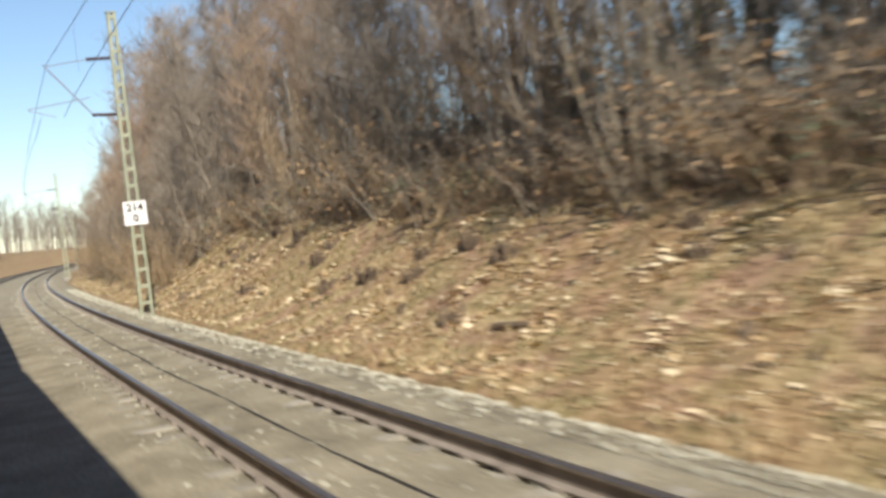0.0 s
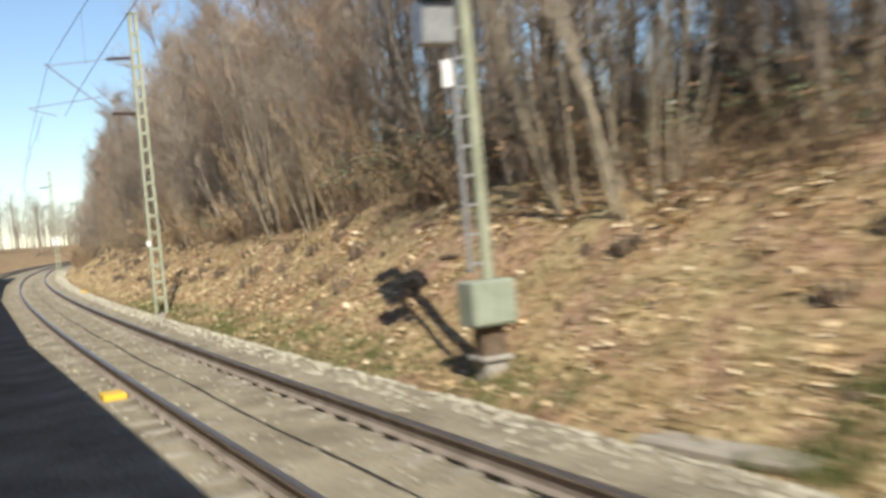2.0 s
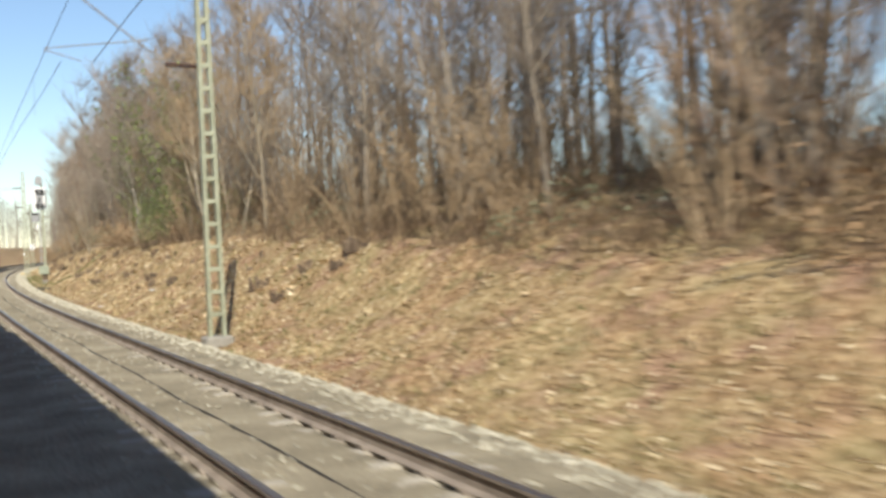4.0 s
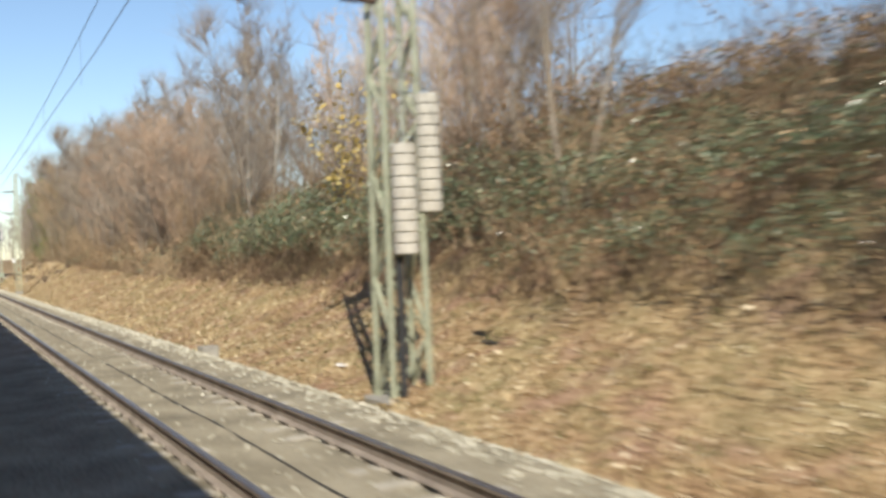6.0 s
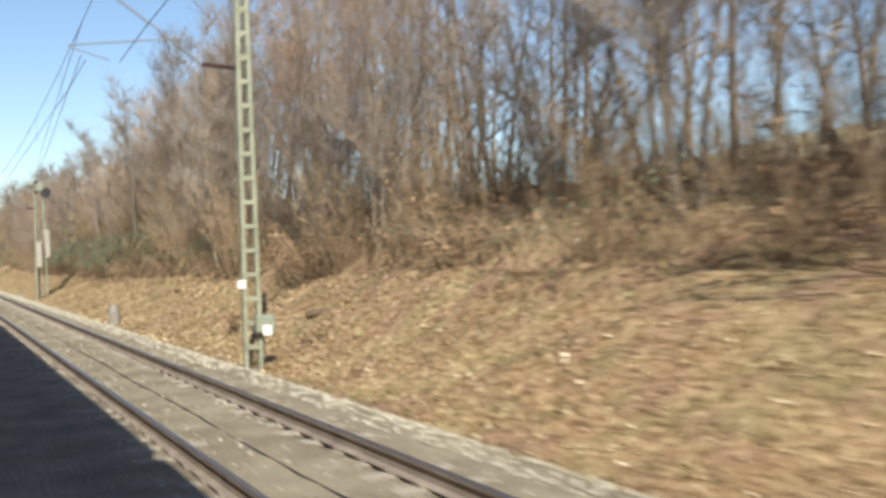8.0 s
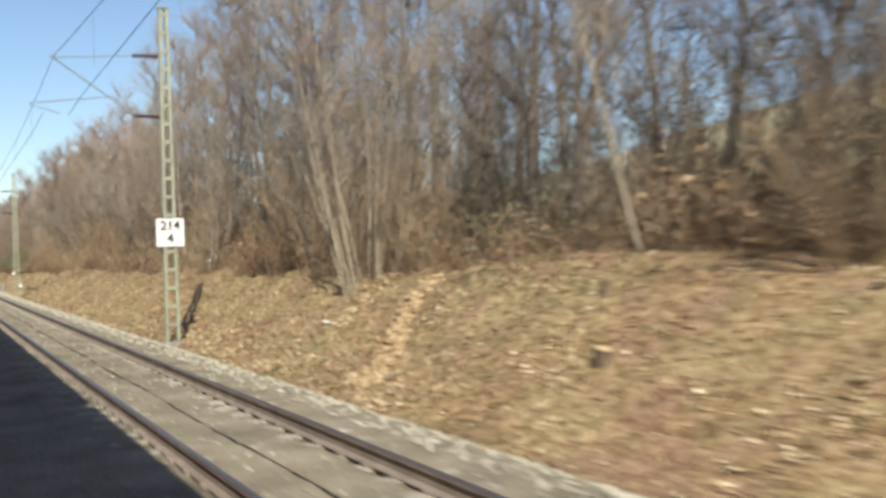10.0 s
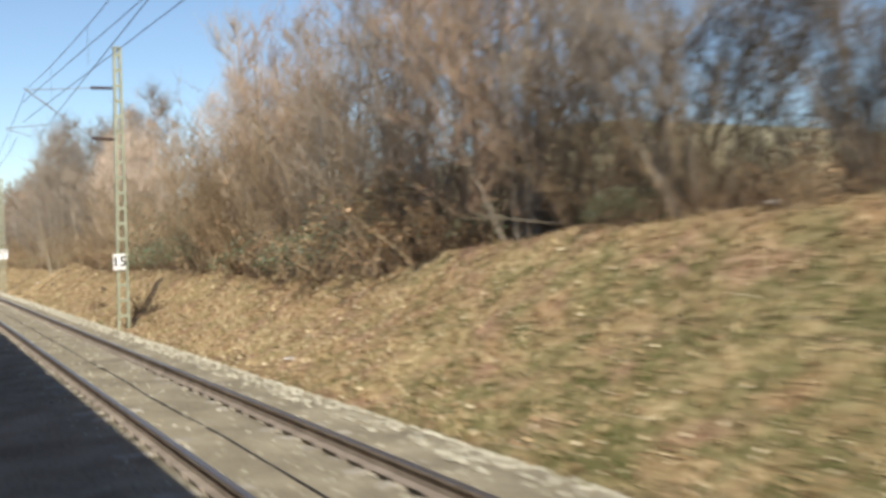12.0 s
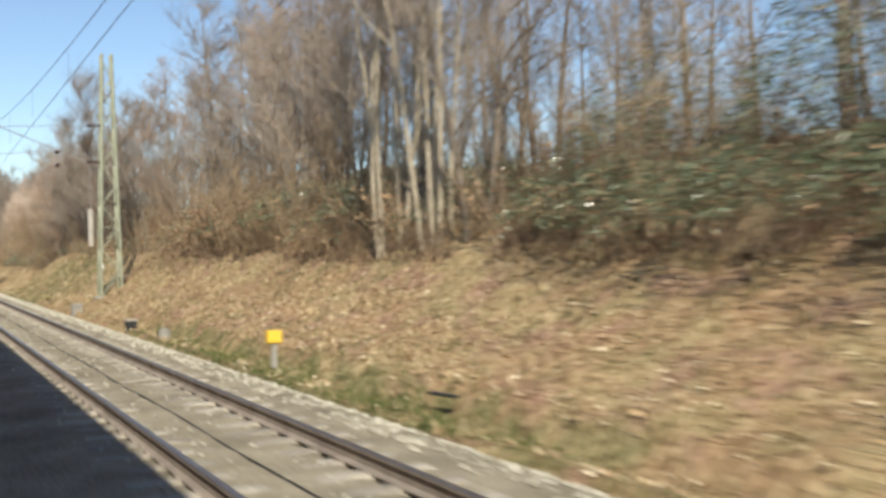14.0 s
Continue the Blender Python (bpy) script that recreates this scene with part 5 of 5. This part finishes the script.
def stump(u, x, r0, h, r):
    n = 10
    v, f = [], []
    for z, w in ((-0.12, 1.35), (0.05, 1.05), (h, 0.95)):
        for j in range(n):
            a = 2 * math.pi * j / n
            q = r0 * w * (1 + 0.14 * math.sin(3 * a + u) + 0.08 * math.sin(5 * a))
            v.append(Vector((q * math.cos(a), q * math.sin(a), z + (0.03 * math.cos(a + u) if z == h else 0))))
    for k in range(2):
        for j in range(n):
            f.append((k * n + j, k * n + (j + 1) % n, (k + 1) * n + (j + 1) % n, (k + 1) * n + j))
    s = thing("tree_stump", spot(u, x, ground_height(u, x), r.uniform(0, 360)), "low tree stump with a pale fresh cut", "tree stump", "stumps on the cleared slope")
    part("bark", (v, f), M_STUMP, s)
    top = [q + Vector((0, 0, 0.004)) for q in v[2 * n:]]
    part("cut_face", (top + [Vector((0, 0, h + 0.01))], [(j, (j + 1) % n, n) for j in range(n)]), M_CUTWOOD, s, "pale sawn face")


def log(u, x, length, r0, r):
    turn = r.uniform(0, 180)
    l = thing("cut_log", spot(u, x, ground_height(u, x) + r0 * 0.7, turn), "short cut log lying on the slope", "log", "cut logs on the slope")
    pts = [(-length / 2, 0, 0), (-length / 6, 0.02, 0.01), (length / 6, -0.01, 0.01), (length / 2, 0.01, 0)]
    part("bark", tube_data(pts, [r0, r0 * 0.96, r0 * 0.93, r0 * 0.88], 9, False), M_STUMP, l)
    for s, w in ((-1, 1.0), (1, 0.88)):
        ring = [Vector((s * length / 2, r0 * w * math.cos(a * 0.698), r0 * w * math.sin(a * 0.698))) for a in range(9)]
        part("cut_face", (ring + [Vector((s * (length / 2 + 0.006), 0, 0))], [(j, (j + 1) % 9, 9) for j in range(9)]), M_CUTWOOD, l, "pale sawn face")


def clearing():
    r = random.Random(33)
    for k in range(84):
        u = r.uniform(-32, 92)
        stump(u, r.uniform(6.3, 9.1), r.uniform(0.035, 0.08), r.uniform(0.06, 0.14), r)
    for u, x in ((278.4, 8.4), (279.7, 7.39), (197, 9.3), (199, 9.35), (200.2, 9.3), (298.5, 7.6)):
        stump(u, x, r.uniform(0.08, 0.12), r.uniform(0.12, 0.22), r)
    log(210.2, 7.7, 0.5, 0.09, r)
    for k in range(16):
        u = r.uniform(-32, 58) if k < 12 else r.uniform(190, 282)
        log(u, r.uniform(6.2, 9.0), r.uniform(0.25, 0.7), r.uniform(0.025, 0.05), r)


clearing()


def coppice_stool(seed, width):
    """A low dark clump of sawn-off stems."""
    r = random.Random(seed)
    c = thing("coppice_stool", Matrix(), "low dark stool of sawn-off stems on the cleared slope", "tree stump", "coppice stools on the slope")
    bark, cuts = Shape(), Shape()
    for k in range(15):
        a, q = r.uniform(0, 2 * math.pi), width * 0.5 * r.random() ** 0.5
        p = Vector((q * math.cos(a), q * math.sin(a), -0.08))
        lean = Vector((math.cos(a) * 0.5 * q / width, math.sin(a) * 0.5 * q / width, 1)).normalized()
        top = p + lean * r.uniform(0.16, 0.34)
        w = r.uniform(0.022, 0.05)
        bark.add(tube_data([p, top], [w * 1.3, w], 7, False))
        side = lean.orthogonal().normalized()
        ring = [top + (side * math.cos(j * 0.8976) + lean.cross(side) * math.sin(j * 0.8976)) * w for j in range(7)]
        cuts.add((ring + [top + lean * 0.006], [(j, (j + 1) % 7, 7) for j in range(7)]))
        for i in range(5):
            bark.spike(p + Vector((0, 0, 0.08)), p + any_way(r, 0.3) * r.uniform(0.15, 0.32), 0.006)
    part("bark", bark.data(), M_STUMP, c)["kind"] = "stuff"
    part("sawn_top", cuts.data(), M_CUTWOOD, c, "pale sawn wood")["kind"] = "stuff"
    return c


def stools():
    r = random.Random(57)
    kinds = [coppice_stool(71 + k, 0.3 + 0.12 * k) for k in range(3)]
    for k, o in enumerate(kinds):
        o.matrix_world = spot(20.0 + 3 * k, 7.6, ground_height(20.0 + 3 * k, 7.6))
    for k in range(74):
        u, x = (r.uniform(-34, 62) if k < 62 else r.uniform(62, 96)), 6.3 + 2.7 * r.random() ** 0.8
        copy_thing(r.choice(kinds), spot(u, x, ground_height(u, x), r.uniform(0, 360), r.uniform(0.75, 1.25)))


stools()


def fallen_branch(u, x, length, turn, rise, thick, label, seed):
    """A dead limb with a few side shoots, lying on the bank."""
    r = random.Random(seed)
    b = thing("fallen_branch", spot(u, x, ground_height(u, x, False) + 0.12, turn), label, "branch", "fallen branches on the bank")
    main = wander(Vector((0, 0, 0)), Vector((1, 0, rise)), length, 7, 0.12, 0.0, r)
    wood, shoots = tube_data(main, [thick * (1 - 0.8 * k / 7) for k in range(8)], 6), Shape()
    part("limb", wood, M_PALEBARK, b)
    for k in range(9):
        p = main[r.randint(2, 6)]
        shoots.add(tube_data(wander(p, Vector((1, r.uniform(-0.9, 0.9), r.uniform(0.0, 0.7))), length * r.uniform(0.2, 0.45), 3, 0.15, 0.0, r), [thick * 0.4, thick * 0.3, thick * 0.2, thick * 0.06], 4, False))
    part("side_growth", shoots.data(), M_PALEBARK, b)["kind"] = "stuff"


for k, (u, x, ln, turn, rise, thick) in enumerate(((279.0, 10.3, 2.6, 100, 0.05, 0.035), (281.5, 10.0, 3.2, 80, 0.12, 0.03), (283.5, 10.6, 2.4, 110, 0.2, 0.03), (282.2, 10.8, 1.6, 40, 0.5, 0.05), (282.9, 10.9, 1.5, 150, 0.35, 0.045),
                                                    (211.0, 9.6, 2.2, 85, 0.05, 0.028), (214.0, 9.8, 2.8, 100, 0.1, 0.03), (216.0, 9.5, 2.0, 70, 0.08, 0.025), (317.6, 9.3, 2.0, 95, 0.25, 0.03), (322.0, 9.6, 2.4, 80, 0.15, 0.03), (334.0, 9.4, 1.6, 110, 0.1, 0.025))):
    fallen_branch(u, x, ln, turn, rise, thick, "pale dead branch lying among the undergrowth", 300 + k)


def paper(u, x, size, seed):
    r = random.Random(seed)
    v, f = [], []
    for i in range(5):
        for j in range(5):
            v.append(Vector(((i / 4 - 0.5) * size, (j / 4 - 0.5) * size * 0.7, 0.04 + r.uniform(-0.03, 0.05) * size * 3)))
    for i in range(4):
        for j in range(4):
            a = i * 5 + j
            f.append((a, a + 5, a + 6, a + 1))
    ob = part("litter_sheet", (v, f), M_PAPER)
    so = ob.modifiers.new("sheet", "SOLIDIFY")
    so.thickness = 0.004
    ob.matrix_world = spot(u, x, ground_height(u, x), r.uniform(0, 180))
    tagged(ob, "crumpled white plastic sheet lying on the slope", "litter", "white litter on the slope")


for k, (u, x, w) in enumerate(((80.7, 6.9, 0.29), (78.4, 5.5, 0.2), (192.2, 9.2, 0.24), (269.7, 7.45, 0.26), (338.6, 9.5, 0.2), (74.5, 6.2, 0.14), (156.5, 6.6, 0.2), (400.6, 6.9, 0.25), (1.5, 8.3, 0.2), (330, 6.0, 0.18))):
    paper(u, x, w, 60 + k)

concrete_post(194.0, 5.75, -0.45, 0.42, 0.8, "rounded grey concrete post beside the ballast", True)
concrete_post(380.3, 5.6, -0.42, 0.34, 0.52, "worn rounded concrete stump beside the ballast", True)
concrete_post(367.1, 5.35, -0.3, 0.34, 0.55, "square grey concrete post beside the ballast")
post = concrete_post(377.0, 5.4, -0.3, 0.28, 0.42, "dark concrete post with a pale top beside the ballast", material=M_DARK)
part("cap", box(0.3, 0.25, 0.04, (0, 0, 0.44), 0.008), M_WEIGHT, post, "pale cap")
concrete_post(150.7, 5.55, -0.45, 0.4, 0.28, "low grey concrete block beside the ballast")
slab = part("concrete_slab", box(1.3, 1.7, 0.12, (0, 0, 0), 0.03), M_SLEEPER)
slab.matrix_world = spot(51.7, 5.9, ground_height(51.7, 5.6, False) - 0.07, 6)
tagged(slab, "weathered grey concrete slab let into the ground", "slab")
for u, x, z, w, d, name in ((55.2, 5.3, -0.18, 0.35, 1.2, "dark trough cover lying beside the ballast"), (394.7, 5.89, 0.0, 0.09, 0.55, "dark cable cover lying in the grass")):
    ob = part("trough_cover", box(w, d, 0.09 if w > 0.1 else 0.04, (0, 0, 0), 0.012), M_DARK)
    ob.matrix_world = spot(u, x, max(z, ground_height(u, x) + 0.03), 10)
    tagged(ob, name, "trough cover", "trough covers")
bal = part("track_balise", box(0.3, 0.45, 0.09, (0, 0, 0), 0.02), M_YELLOW)
bal.matrix_world = spot(44.2, 1.86, -0.14)
tagged(bal, "yellow track magnet box on the sleepers", "track magnet")

for k in range(7):
    ob = part("fence_post", box(0.16, 0.16, 1.7, (0, 0, 0.75), 0.02), M_WHITE)
    ob.matrix_world = spot(228 + 4.5 * k, 47, ground_height(228 + 4.5 * k, 47, False))
    tagged(ob, "white fence post on the far field", "fence post", "fence posts on the field")


def rill():
    """A stone-laid drain that runs down the slope."""
    r = random.Random(8)
    d = thing("stone_drain", spot(273, 7.5, 0.0), "pale stone drain running down the slope", "drain")
    inv = d.matrix_world.inverted()
    for k in range(120):
        w = k / 119
        u, x = 275.2 - 3.4 * w + r.uniform(-0.36, 0.36) + 0.2 * math.sin(w * 7), 6.0 + 2.9 * w
        bm = box(r.uniform(0.1, 0.24), r.uniform(0.1, 0.22), 0.08, (0, 0, 0), 0.025)
        st = part("stone", bm, M_DRAIN, d)
        st.matrix_local = inv @ spot(u, x, ground_height(u, x) + 0.01, r.uniform(0, 90))


rill()


def stones(name, count, seed, x0, x1, size, u0=-60, u1=412):
    """Loose ballast stones on the shoulder."""
    r = random.Random(seed)
    s = Shape()
    bx, bz = [p[0] for p in bed], [p[1] for p in bed]
    for k in range(count):
        u, x = r.uniform(u0, u1), x0 + (x1 - x0) * r.random()
        c = place(u, x, float(np.interp(x, bx, bz)) + 0.012)
        q = size * r.uniform(0.6, 1.4)
        n = len(s.v)
        for dx, dy, dz in ((1, 0, 0), (-0.5, 0.85, 0.1), (-0.5, -0.85, -0.1), (0.1, 0.1, 0.9), (0, 0, -0.7)):
            s.v.append(c + Vector((dx + r.uniform(-0.3, 0.3), dy + r.uniform(-0.3, 0.3), dz)) * q)
        s.f += [(n, n + 1, n + 3), (n + 1, n + 2, n + 3), (n + 2, n, n + 3), (n + 1, n, n + 4), (n + 2, n + 1, n + 4), (n, n + 2, n + 4)]
    return tagged(part(name, s.data(), M_SHOULDER), "loose pale ballast stones along the track", "ballast stones", kind="stuff")


stones("ballast_stones", 26000, 91, 4.35, 5.35, 0.035)
stones("ballast_stones_between_rails", 12000, 92, 1.5, 4.3, 0.022)
build_sleepers()
